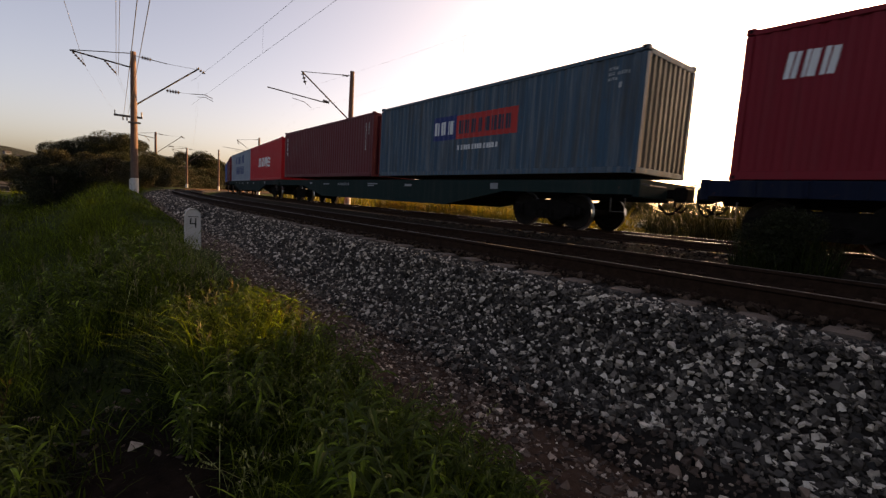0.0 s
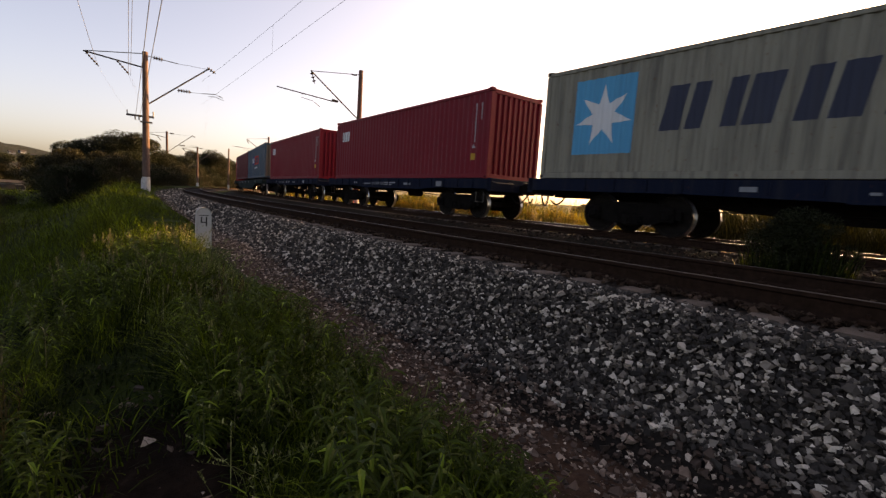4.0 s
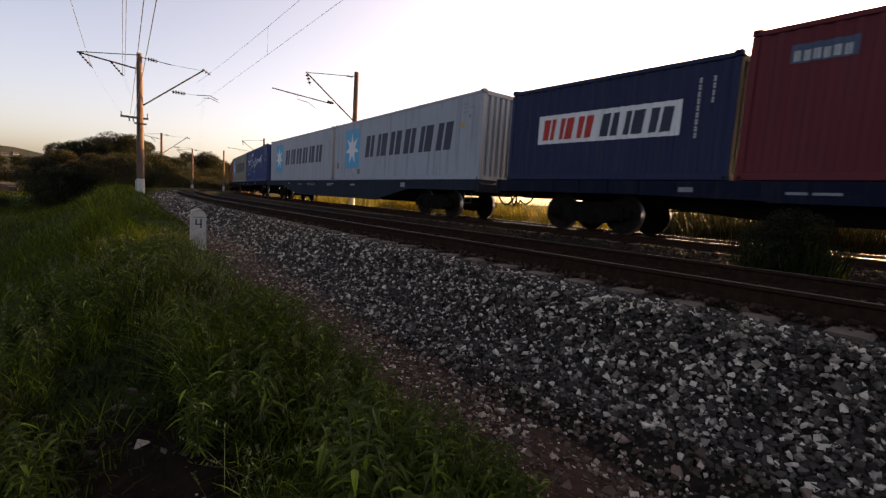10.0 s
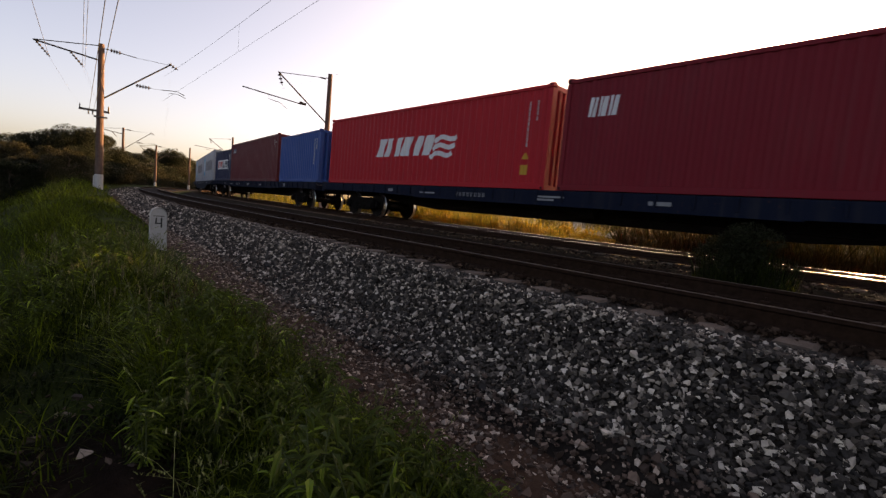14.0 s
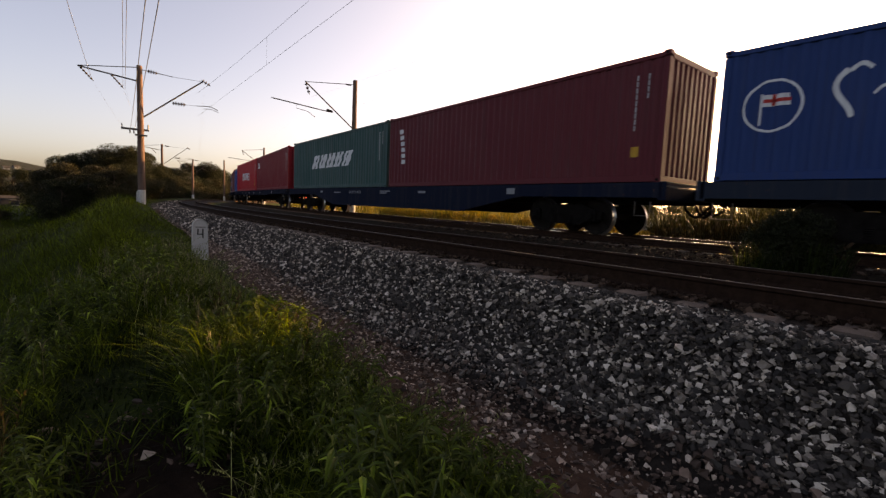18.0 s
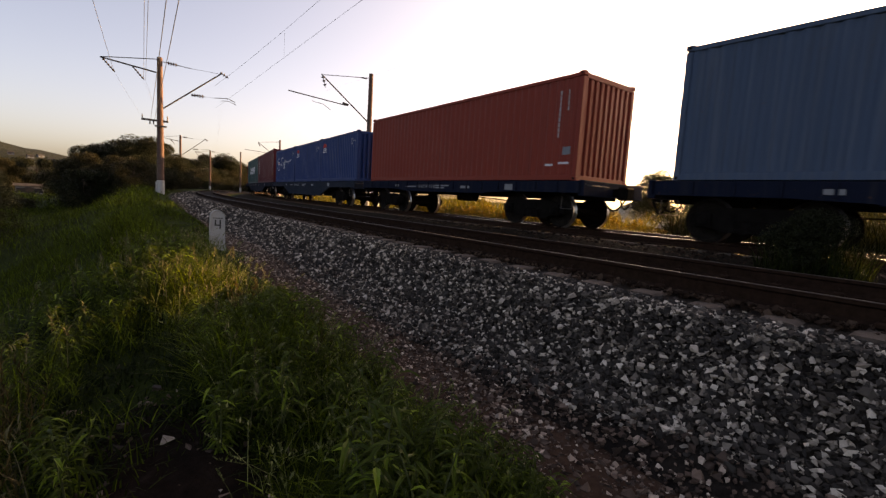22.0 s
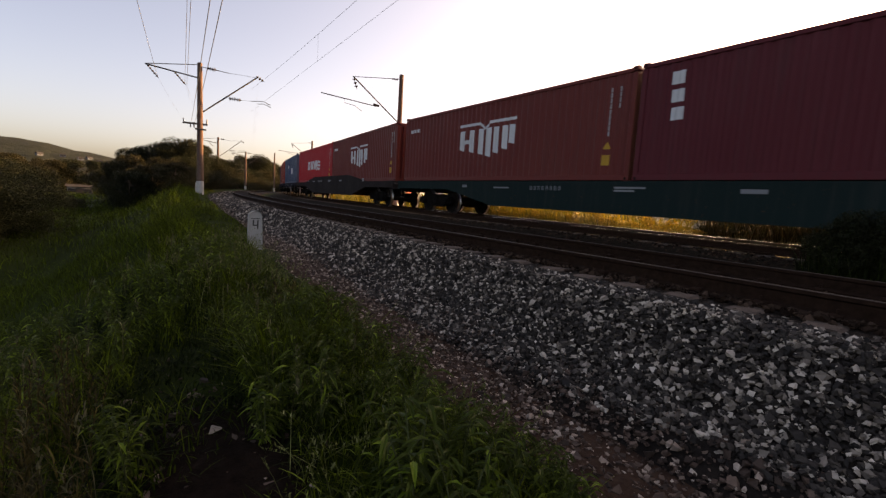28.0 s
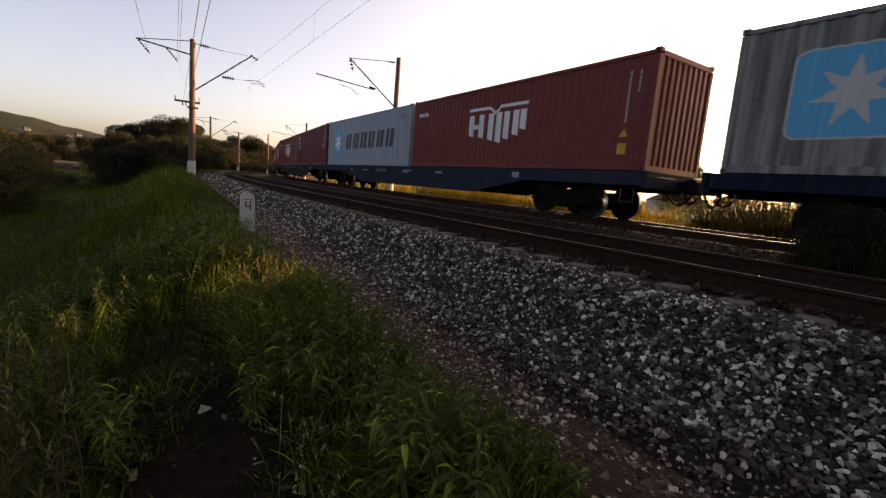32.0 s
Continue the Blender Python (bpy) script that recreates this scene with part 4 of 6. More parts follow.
def graded(a, b, lo, hi, step, grow):
    """Coordinates: fine between a and b, coarser out to lo and hi."""
    mid = [a + i * step for i in range(int((b - a) / step) + 1)]
    left, d, x = [], step, a
    while x > lo:
        d *= grow
        x -= d
        left.append(x)
    right, d, x = [], step, mid[-1]
    while x < hi:
        d *= grow
        x += d
        right.append(x)
    return left[::-1] + mid + right


gx = graded(-8, 22, -2200, 2200, 0.35, 1.13)
gy = graded(-4, 42, -1500, 2600, 0.45, 1.12)
nx = len(gx)
gv = [(x, y, ground_z(x, y)) for y in gy for x in gx]
gf = [(j * nx + i, j * nx + i + 1, (j + 1) * nx + i + 1, (j + 1) * nx + i) for j in range(len(gy) - 1) for i in range(nx - 1)]
ground = thing("ground", "grassy earth with bare soil patches", "ground", me=link_mesh("ground", gv, gf, M["meadow"], True), kind="structure")

# bare trodden strip between the grass and the ballast

sv, sf = sweep(((-3.95, -0.06), (-3.65, 0.0), (-3.3, 0.02), (-2.9, 0.03), (-2.3, 0.12)), X_NEAR, -6, 60, 0.5,
               wob=lambda s, i: ((0.22 * noise.noise((s * 0.8, i * 3.1, 1)) if i < 2 else 0), verge(s) + 0.02 * noise.noise((s * 1.7, i * 2.0, 4))))
strip = thing("dirt_strip", "brown trodden dirt with scattered small stones", "path", me=link_mesh("dirt_strip", sv, sf, M["dirt"], True), kind="structure")

# bare dark soil in the hollow of the bank
bv, bf, rings = [], [], 9
for j in range(rings):
    for i in range(28):
        a, q = 6.283185 * i / 28, j / (rings - 1)
        w = 1 + 0.18 * noise.noise((math.cos(a) * 1.5, math.sin(a) * 1.5, 8))
        x, y = 0.32 + 0.5 * q * w * math.cos(a), 2.55 + 1.2 * q * w * math.sin(a)
        bv.append((x, y, ground_z(x, y) + 0.035 - 0.05 * q ** 4))
bf = [(j * 28 + i, j * 28 + (i + 1) % 28, (j + 1) * 28 + (i + 1) % 28, (j + 1) * 28 + i) for j in range(rings - 1) for i in range(28)]
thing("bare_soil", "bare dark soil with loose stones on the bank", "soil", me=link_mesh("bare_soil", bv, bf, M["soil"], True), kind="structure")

# ---------------------------------------------------------------- ballast and tracks
def near_profile(s):
    v = verge(max(s, 0))
    return ((-2.95, v - 0.06), (-2.3, v + 0.36 * (-0.2 - v)), (-1.72, -0.225), (-1.45, -0.2), (1.45, -0.2), (1.8, -0.26), (2.6, -0.62))


def near_bed(s0, s1, step):
    n = int((s1 - s0) / step) + 1
    v, f = [], []
    for k in range(n):
        s = s0 + step * k
        for i, (dx, z) in enumerate(near_profile(s)):
            v.append(on_track(s, X_NEAR + dx, z + 0.025 * noise.noise((s * 1.3, i * 5.0, 2))))
    m = 7
    for k in range(n - 1):
        f += [(k * m + i, k * m + i + 1, (k + 1) * m + i + 1, (k + 1) * m + i) for i in range(m - 1)]
    return v, f


v, f = near_bed(-12, 330, 0.8)
thing("ballast_near", "grey crushed-stone ballast bank under the empty track", "ballast", me=link_mesh("ballast_near", v, f, M["bed"], True), kind="structure")
v, f = sweep(((-3.0, -0.62), (-1.9, -0.24), (-1.45, -0.2), (1.45, -0.2), (1.9, -0.26), (3.2, -0.85)), X_FAR, -40, 330, 0.8,
             wob=lambda s, i: (0, 0.03 * noise.noise((s * 1.1, i * 4.0, 6))))
thing("ballast_far", "brown weedy ballast under the train's track", "ballast", me=link_mesh("ballast_far", v, f, M["bed_old"], True), kind="structure")

RAIL = ((-0.036, 0.0), (0.036, 0.0), (0.037, -0.03), (0.012, -0.045), (0.009, -0.14), (0.066, -0.165), (0.066, -0.178), (-0.066, -0.178), (-0.066, -0.165), (-0.009, -0.14), (-0.012, -0.045), (-0.037, -0.03))
HEAD = ((-0.026, 0.0005), (-0.02, 0.004), (0.0, 0.005), (0.02, 0.004), (0.026, 0.0005))


def rails(x0, head_mat, group):
    for sx in (-1, 1):
        v, f = sweep(tuple((dx + sx * 0.796, z) for dx, z in RAIL), x0, -40, 330, 1.0, closed=True)
        ob = thing("rail", "rusty steel running rail with a worn head", "rail", group, me=link_mesh("rail", v, f, M["rail"]))
        v, f = sweep(tuple((dx + sx * 0.796, z) for dx, z in HEAD), x0, -40, 330, 1.0)
        part("rail_head", link_mesh("rail_head", v, f, head_mat), ob, label="worn bright running surface")


rails(X_NEAR, M["rail_worn"], "rails of the empty track")
rails(X_FAR, M["rail_top"], "rails of the train's track")

# concrete sleepers: sloped tops, a waist, fastenings
sl = Build()
prof = ((-1.35, 0.13, -0.175), (-1.2, 0.13, -0.172), (-0.95, 0.13, -0.182), (-0.45, 0.11, -0.215), (0.45, 0.11, -0.215), (0.95, 0.13, -0.182), (1.2, 0.13, -0.172), (1.35, 0.13, -0.175))
pv, pf = [], []
for x, hw, z in prof:
    pv += [(x, -hw - 0.02, -0.36), (x, -hw, z - 0.02), (x, -hw + 0.025, z), (x, hw - 0.025, z), (x, hw, z - 0.02), (x, hw + 0.02, -0.36)]
for q in range(len(prof) - 1):
    pf += [(q * 6 + i, q * 6 + i + 1, q * 6 + 7 + i, q * 6 + 6 + i) for i in range(5)]
pf += [tuple(range(5, -1, -1)), tuple(range(42, 48))]
SLEEPER = sl.add(pv, pf).mesh("sleeper", M["sleeper"])
clip = Build()
clip.box(-0.05, 0.05, -0.05, 0.05, -0.175, -0.13, 0.01).tube((0.01, 0, -0.17), (0.01, 0, -0.09), 0.014, n=6)
CLIP = clip.mesh("rail_fastening", M["rail"])
for x0, group, s_end in ((X_NEAR, "sleepers of the empty track", 70), (X_FAR, "sleepers of the train's track", 45)):
    s, step = -4.22, 0.518
    while s < s_end:
        p = on_track(s, x0)
        tilt = random.uniform(-0.6, 0.6)
        ob = thing("sleeper", "weathered grey concrete sleeper bedded in ballast", "sleeper", group, me=SLEEPER,
                   at=pose(p.x + random.uniform(-0.02, 0.02), p.y, random.uniform(-0.012, 0.004), 0, 0, -math.degrees(max(s, 0) / R) + tilt))
        if s < 14 and x0 == X_NEAR:
            for sx in (-1, 1):
                for dx in (-0.12, 0.12):
                    part("rail_fastening", CLIP, ob, at=pose(sx * 0.796 + dx, 0, 0.004))
        s += step

# ---------------------------------------------------------------- overhead line
def insulator_string(b, a, c, n=4, r=0.13):
    a, c = Vector(a), Vector(c)
    b.tube(a, c, 0.026, n=6)
    w = (c - a).normalized()
    for i in range(n):
        p = a + (c - a) * ((i + 0.7) / (n + 0.4))
        b.tube(p - w * 0.05, p + w * 0.03, r, r * 0.5, n=10)


def mast(x, y, top, side, detail=True, arms=True, base=-0.6, whole=True):
    """A line mast with its brackets; side +1: the track lies to its right (+x)."""
    yaw = -math.degrees(y / R)
    ob = thing("line_mast", "brown concrete line mast with steel brackets and whitewashed foot" if side > 0 else "brown concrete line mast with a steel track bracket",
               "mast", "masts beside the track", at=pose(x, y, base, 0, 0, yaw))
    h = top - base
    n = 14 if detail else 8
    part("pole", Build().tube((0, 0, -0.6), (0, 0, h), 0.225, 0.15, n).mesh("pole", smooth=False), ob, M["pole"])
    part("white_foot", Build().tube((0, 0, -0.1), (0, 0, 1.4), 0.2275, 0.2178, n).mesh("white_foot"), ob, M["pole_white"], "flaking whitewash round the foot")
    s = side
    if not arms:
        return ob
    if s > 0:
        # track bracket to the right
        part("bracket_tube", Build().tube((0.15, 0, h - 3.1), (3.5, 0, h - 0.3), 0.045, n=8).mesh("bracket_tube"), ob, M["steel"])
        b = Build().tube((0.1, 0, h - 0.22), (1.75, 0, h - 0.34), 0.022, n=6)
        b.tube((1.75, 0, h - 0.34), (3.5, 0, h - 0.34), 0.010, n=5)
        part("stay_rod", b.mesh("stay_rod"), ob, M["steel"])
        b = Build()
        insulator_string(b, (0.4, 0, h - 0.24), (0.98, 0, h - 0.28), 4)
        part("insulator", b.mesh("insulator"), ob, M["insulator"])
        b = Build()
        insulator_string(b, (3.4, 0, h - 0.24), (3.92, 0, h - 0.52), 3)
        part("insulator", b.mesh("insulator"), ob, M["insulator"])
        b = Build()
        insulator_string(b, (1.7, 0, h - 1.98), (2.5, 0, h - 1.98), 5)
        part("insulator", b.mesh("insulator"), ob, M["insulator"])
        part("registration_arm", Build().tube((2.5, 0, h - 1.98), (3.1, 0, h - 1.95), 0.008, n=5).line([(3.1, 0, h - 1.95), (3.9, 0, h - 1.86), (4.35, 0, h - 2.04)], 0.024, 6)
             .line([(3.5, 0, h - 2.07), (3.95, 0, h - 2.03), (4.4, 0, h - 2.2)], 0.018, 6).mesh("registration_arm"), ob, M["steel"])
        # feeder arms to the left
        part("feeder_arm", Build().tube((-0.1, 0, h - 0.95), (-3.05, 0.6, h - 0.46), 0.045, n=8).tube((-0.1, 0, h - 0.12), (-3.0, 0.58, h - 0.44), 0.025, n=6).mesh("feeder_arm"), ob, M["steel"])
        for dx, dy in ((-2.95, 0.6), (-1.45, 0.3)):
            b = Build()
            z = h - 0.48 - 0.47 * (1 - abs(dx) / 3.05)
            insulator_string(b, (dx, dy, z), (dx + 0.62, dy, z - 0.72), 5, 0.075)
            part("insulator", b.mesh("insulator"), ob, M["insulator"])
        part("cross_arm", Build().box(-1.0, 0.45, -0.05, 0.05, h - 3.95, h - 3.83, 0.01).box(-0.3, 0.35, -0.28, -0.18, h - 4.3, h - 4.2, 0.01).tube((-0.95, 0, h - 3.83), (-0.95, 0, h - 3.6), 0.03, n=6)
             .tube((0.4, 0, h - 3.83), (0.4, 0, h - 3.55), 0.04, n=6).tube((-0.55, 0, h - 3.95), (-0.55, 0, h - 4.15), 0.035, n=6).tube((-0.35, 0, h - 3.95), (-0.35, 0, h - 4.15), 0.035, n=6).mesh("cross_arm"), ob, M["steel"])
        part("foot_post", Build().tube((-0.27, 0.1, -0.5), (-0.255, 0.1, 1.3), 0.035, 0.03, 8).mesh("foot_post"), ob, M["pole_white"])
    else:
        part("bracket_tube", Build().tube((-0.12, 0, h - 3.3), (-3.5, 0, h - 0.7), 0.045, n=8).mesh("bracket_tube"), ob, M["steel"])
        part("stay_rod", Build().tube((-0.1, 0, h - 0.3), (-3.45, 0, h - 0.72), 0.022, n=6).box(-0.7, -0.3, -0.04, 0.04, h - 0.42, h - 0.34).mesh("stay_rod"), ob, M["steel"])
        b = Build()
        insulator_string(b, (-3.45, 0, h - 0.75), (-3.2, 0, h - 1.5), 3)
        part("insulator", b.mesh("insulator"), ob, M["insulator"])
        part("registration_tube", Build().tube((-1.75, 0, h - 2.42), (-5.6, 0, h - 2.1), 0.035, n=8).line([(-4.0, 0, h - 2.22), (-4.05, 0, h - 2.5), (-3.3, 0, h - 2.6), (-2.8, 0, h - 2.9)], 0.018, 6)
             .tube((-2.0, 0, h - 2.3), (-1.6, 0, h - 2.37), 0.08, n=8).mesh("registration_tube"), ob, M["steel"])
    return ob


LEFT = [(4.02, 34.24, 8.43), (12.5, 83.2, 8.43), (22.0, 109.0, 8.4), (29.0, 112.0, 9.0)]
RIGHT = [(15.95, 28.75, 9.05), (27.3, 80.6, 9.4)]
mast(*LEFT[0], 1)
mast(*LEFT[1], 1, detail=False)
mast(*LEFT[2], 1, detail=False)
mast(*LEFT[3], 1, detail=False, arms=False)
mast(*RIGHT[0], -1, base=-0.9)
mast(*RIGHT[1], -1, detail=False, base=-0.9)
mast(-0.5, -16.0, 8.43, 1, detail=False, base=-1.3)
mast(14.7, -22.0, 9.05, -1, detail=False, base=-0.9)


def span(name, label, a, b, sag, r=0.012, droppers=None):
    a, b = Vector(a), Vector(b)
    pts = [a.lerp(b, i / 16) - Vector((0, 0, sag * 4 * (i / 16) * (1 - i / 16))) for i in range(17)]
    ob = thing(name, label, "wire", "overhead wires", me=Build().line(pts, r, 5).mesh(name, M["wire"]))
    return pts


def catenary(x0, s_list, contact, carrier, thick=1.0):
    for a, b in zip(s_list, s_list[1:]):
        za = on_track(a, x0 + (0.3 if a > 0 else -0.55), contact), on_track(b, x0 - 0.1, contact)
        c = span("contact_wire", "thin dark contact wire over the track", za[0], za[1], 0.0, 0.005 * (thick if a < 0 else 0.4 * thick))
        m = span("carrier_wire", "sagging carrier wire over the track", (za[0].x, za[0].y, carrier), (za[1].x, za[1].y, carrier), 0.55, 0.0055 * (thick if a < 0 else 0.4 * thick))
        for i in (5, 11) if a < 0 else ():
            dz = thing("dropper", "thin wire dropper between the overhead wires", "wire", "overhead wires", me=Build().tube(c[i], m[i], 0.0035, n=4).mesh("dropper", M["wire"]))


catenary(X_NEAR, (-16, 34.5, 86, 135), 6.0, 7.55)
catenary(X_FAR, (-22, 30, 88, 140), 6.0, 7.55, 0.35)
for dx, dy, z, sag in ((-2.35, 0.6, 7.2, 0.5), (-0.85, 0.3, 6.95, 0.5), (-0.55, 0, 4.4, 0.35), (-0.35, 0, 4.4, 0.35), (-0.75, 0.2, 6.9, 0.5)):
    pts = [(-0.5 + dx, -16, z)] + [(x + dx * 0.98, y + dy, z + (0 if y < 60 else 0.0)) for x, y, t in LEFT[:3]]
    for a, b in zip(pts, pts[1:]):
        span("feeder_wire", "thin dark wire between the masts", a, b, sag, 0.009 if a[1] < 0 else 0.003)

# ---------------------------------------------------------------- stones
def stone_shape(seed):
    """A broken angular stone of about unit size: 8 uneven corners, 12 faces."""
    rng = np.random.default_rng(seed)
    v = np.array([(x, y, z) for z in (-1, 1) for y in (-1, 1) for x in (-1, 1)], float)
    v *= rng.uniform(0.28, 1.25, (8, 3))
    v *= np.array([1.0, rng.uniform(0.55, 0.9), rng.uniform(0.42, 0.75)])
    return v * 0.47


FACES = np.array([(0, 2, 3), (0, 3, 1), (4, 5, 7), (4, 7, 6), (0, 1, 5), (0, 5, 4), (2, 6, 7), (2, 7, 3), (0, 4, 6), (0, 6, 2), (1, 3, 7), (1, 7, 5)])
STONES = [stone_shape(i) for i in range(24)]


def turns(rng, n, lean=0.6):
    """Random turn matrices, n x 3 x 3: any heading, some lean."""
    a, b, c = rng.uniform(0, 6.283, n), rng.normal(0, lean, n), rng.normal(0, lean, n)
    z, o = np.zeros(n), np.ones(n)
    st = lambda *q: np.stack(q, -1).reshape(n, 3, 3)
    rz = st(np.cos(a), -np.sin(a), z, np.sin(a), np.cos(a), z, z, z, o)
    rx = st(o, z, z, z, np.cos(b), -np.sin(b), z, np.sin(b), np.cos(b))
    ry = st(np.cos(c), z, np.sin(c), z, o, z, -np.sin(c), z, np.cos(c))
    return rz @ rx @ ry


def big_mesh(name, verts, faces, mat, smooth=False):
    """A mesh from arrays; faces all of one count of corners."""
    me = bpy.data.meshes.new(name)
    n, m = faces.shape
    me.vertices.add(len(verts))
    me.vertices.foreach_set("co", verts.astype(np.float32).ravel())
    me.loops.add(n * m)
    me.loops.foreach_set("vertex_index", faces.astype(np.int32).ravel())
    me.polygons.add(n)
    me.polygons.foreach_set("loop_start", np.arange(0, n * m, m, dtype=np.int32))
    me.polygons.foreach_set("use_smooth", np.full(n, smooth))
    me.update(calc_edges=True)
    me.materials.append(mat)
    return me


def scatter_stones(places, sizes, seed, lean=0.6):
    rng = np.random.default_rng(seed)
    n = len(places)
    shape = np.array(STONES)[rng.integers(0, len(STONES), n)]
    v = np.einsum("nij,nkj->nki", turns(rng, n, lean), shape) * sizes[:, None, None] + places[:, None, :]
    f = FACES[None] + (np.arange(n) * 8)[:, None, None]
    return v.reshape(-1, 3), f.reshape(-1, 3)


def track_places(s, x0):
    """on_track for arrays."""
    r = CX - x0
    a = np.maximum(s, 0) / R
    return np.stack([CX - r * np.cos(a), np.where(s < 0, s, r * np.sin(a))], -1)


def bed_height(s, dx):
    v = np.array([verge(max(q, 0)) for q in s])
    top = np.array([-2.95, -2.3, -1.72, -1.45, 1.45, 1.8, 2.6])
    zs = np.stack([v - 0.06, v + 0.36 * (-0.2 - v), np.full_like(v, -0.225), np.full_like(v, -0.2), np.full_like(v, -0.2), np.full_like(v, -0.26), np.full_like(v, -0.62)], -1)
    i = np.clip(np.searchsorted(top, dx) - 1, 0, 5)
    k = (dx - top[i]) / (top[i + 1] - top[i])
    ar = np.arange(len(s))
    return zs[ar, i] * (1 - k) + zs[ar, i + 1] * k


def stone_mat(name, stops, gloss=0.3):
    m, nt, b = node_mat(name)
    geo = nt.nodes.new("ShaderNodeNewGeometry")
    info = nt.nodes.new("ShaderNodeObjectInfo")
    add = nt.nodes.new("ShaderNodeMath")
    add.operation = "ADD"
    nt.links.new(geo.outputs["Random Per Island"], add.inputs[0])
    nt.links.new(info.outputs["Random"], add.inputs[1])
    fr = nt.nodes.new("ShaderNodeMath")
    fr.operation = "FRACT"
    nt.links.new(add.outputs[0], fr.inputs[0])
    c = ramp(nt, fr.outputs[0], stops)
    grain = noisy(nt, 38, 4, 0.7)
    c = mixed(nt, 0.5, c, ramp(nt, grain, [(0.3, (0.55, 0.55, 0.55)), (0.7, (1.3, 1.3, 1.3))]), "MULTIPLY")
    nt.links.new(c, b.inputs["Base Color"])
    b.inputs["Roughness"].default_value = 0.75
    b.inputs["Specular IOR Level"].default_value = gloss
    bumped(nt, b, grain, 0.4, 0.006)
    return m


M["stone"] = stone_mat("stone", [(0.0, (0.011, 0.0082, 0.0064)), (0.5, (0.034, 0.0258, 0.0203)), (0.72, (0.082, 0.064, 0.050)), (0.83, (0.23, 0.184, 0.147)), (1.0, (0.60, 0.50, 0.405))])
M["pebble"] = stone_mat("pebble", [(0.0, (0.028, 0.016, 0.0105)), (0.5, (0.072, 0.042, 0.029)), (0.76, (0.16, 0.104, 0.076)), (1.0, (0.50, 0.39, 0.305))])
M["oiled"] = stone_mat("oiled_stone", [(0.0, (0.013, 0.0075, 0.0052)), (0.6, (0.033, 0.019, 0.0128)), (1.0, (0.08, 0.050, 0.035))], 0.04)

rng = np.random.default_rng(5)
pl, sz = [], []
for s0, s1, dens, size in ((-6, -1.2, 620, 0.050), (-1.2, 6, 1700, 0.042), (6, 14, 900, 0.050), (14, 30, 320, 0.075), (30, 70, 90, 0.13)):
    n = int((s1 - s0) * 2.0 * dens)
    s = rng.uniform(s0, s1, n)
    dx = -1.2 - (1.6 - 0.34 * np.clip((4.5 - s) / 3.5, 0, 1)) * rng.uniform(0, 1, n) ** 0.95 + rng.normal(0, 0.05, n)
    xy = track_places(s, X_NEAR + dx)
    z = bed_height(s, np.clip(dx, -2.9, 2)) + rng.uniform(-0.012, 0.03, n) - 0.012 * (dx > -1.62) - 0.03 * (dx > -1.4)
    pl.append(np.column_stack([xy, z]))
    sz.append(size * np.minimum(1.7, rng.lognormal(0, 0.27, n)))
pl, sz = np.concatenate(pl), np.concatenate(sz)
ballast = bpy.data.objects["ballast_near"]
near = (pl[:, 1] > 0.5) & (pl[:, 1] < 1.5) & (pl[:, 0] < 3.6)
pick = np.flatnonzero(near)[:300]
rest = np.ones(len(pl), bool)
rest[pick] = False
v, f = scatter_stones(pl[rest], sz[rest], 6)
heap = part("stone_heap", big_mesh("stone_heap", v, f, M["stone"]), ballast)
heap["kind"] = "stuff"
pieces = [big_mesh("stone", q, FACES, M["stone"]) for q in STONES[:12]]
tn = turns(rng, len(pick), 0.6)
for i, q in enumerate(pick):
    m = Matrix(tn[i].tolist()).to_4x4()
    ob = part("stone", pieces[i % 12], ballast)
    ob.matrix_basis = Matrix.Translation(pl[q].tolist()) @ m @ Matrix.Scale(float(sz[q]), 4)

# darker stones between the rails of both tracks
for x0, lo, hi, s1, seed in ((X_NEAR, -1.15, 2.3, 22, 7), (X_FAR, -2.6, 1.6, 16, 8)):
    n = 9000
    s = -5.0 + (s1 + 5.0) * rng.uniform(0, 1, n) ** 1.3
    dx = rng.uniform(lo, hi, n)
    xy = track_places(s, x0 + dx)
    z = (bed_height(s, dx) if x0 == X_NEAR else np.interp(dx, [-3, -1.9, -1.45, 1.45, 1.9], [-0.62, -0.24, -0.2, -0.2, -0.26])) + np.where(np.abs(dx) < 0.66, rng.uniform(-0.015, 0.025, n), rng.uniform(-0.03, 0.012, n))
    v, f = scatter_stones(np.column_stack([xy, z]), 0.062 * rng.lognormal(0, 0.3, n), seed)
    ob = thing("track_stones", "dark oily ballast stones between the rails", "stones", me=big_mesh("track_stones", v, f, M["oiled"]), kind="stuff")

# stones lying over the sleepers' shoulders, outside the rail
n = 2600
s = -4.0 + 24 * rng.uniform(0, 1, n) ** 1.3
dx = rng.uniform(-1.12, -0.9, n)
xy = track_places(s, X_NEAR + dx)
v, f = scatter_stones(np.column_stack([xy, rng.uniform(-0.185, -0.15, n)]), 0.042 * rng.lognormal(0, 0.3, n), 17)
thing("shoulder_stones", "dark rusty ballast stones over the sleepers", "stones", me=big_mesh("shoulder_stones", v, f, M["oiled"]), kind="stuff")

# loose pebbles on the dirt strip
n = 56000
s = -5.0 + 30 * rng.uniform(0, 1, n) ** 1.5
dx = -3.1 + rng.normal(0, 0.45, n)
keep = (dx > -4.3) & (dx < -2.35)
s, dx = s[keep], dx[keep]
xy = track_places(s, X_NEAR + dx)
z = np.array([verge(max(q, 0)) for q in s]) + 0.02 + np.interp(dx, [-4.3, -2.9, -2.2], [-0.06, 0.01, 0.12])
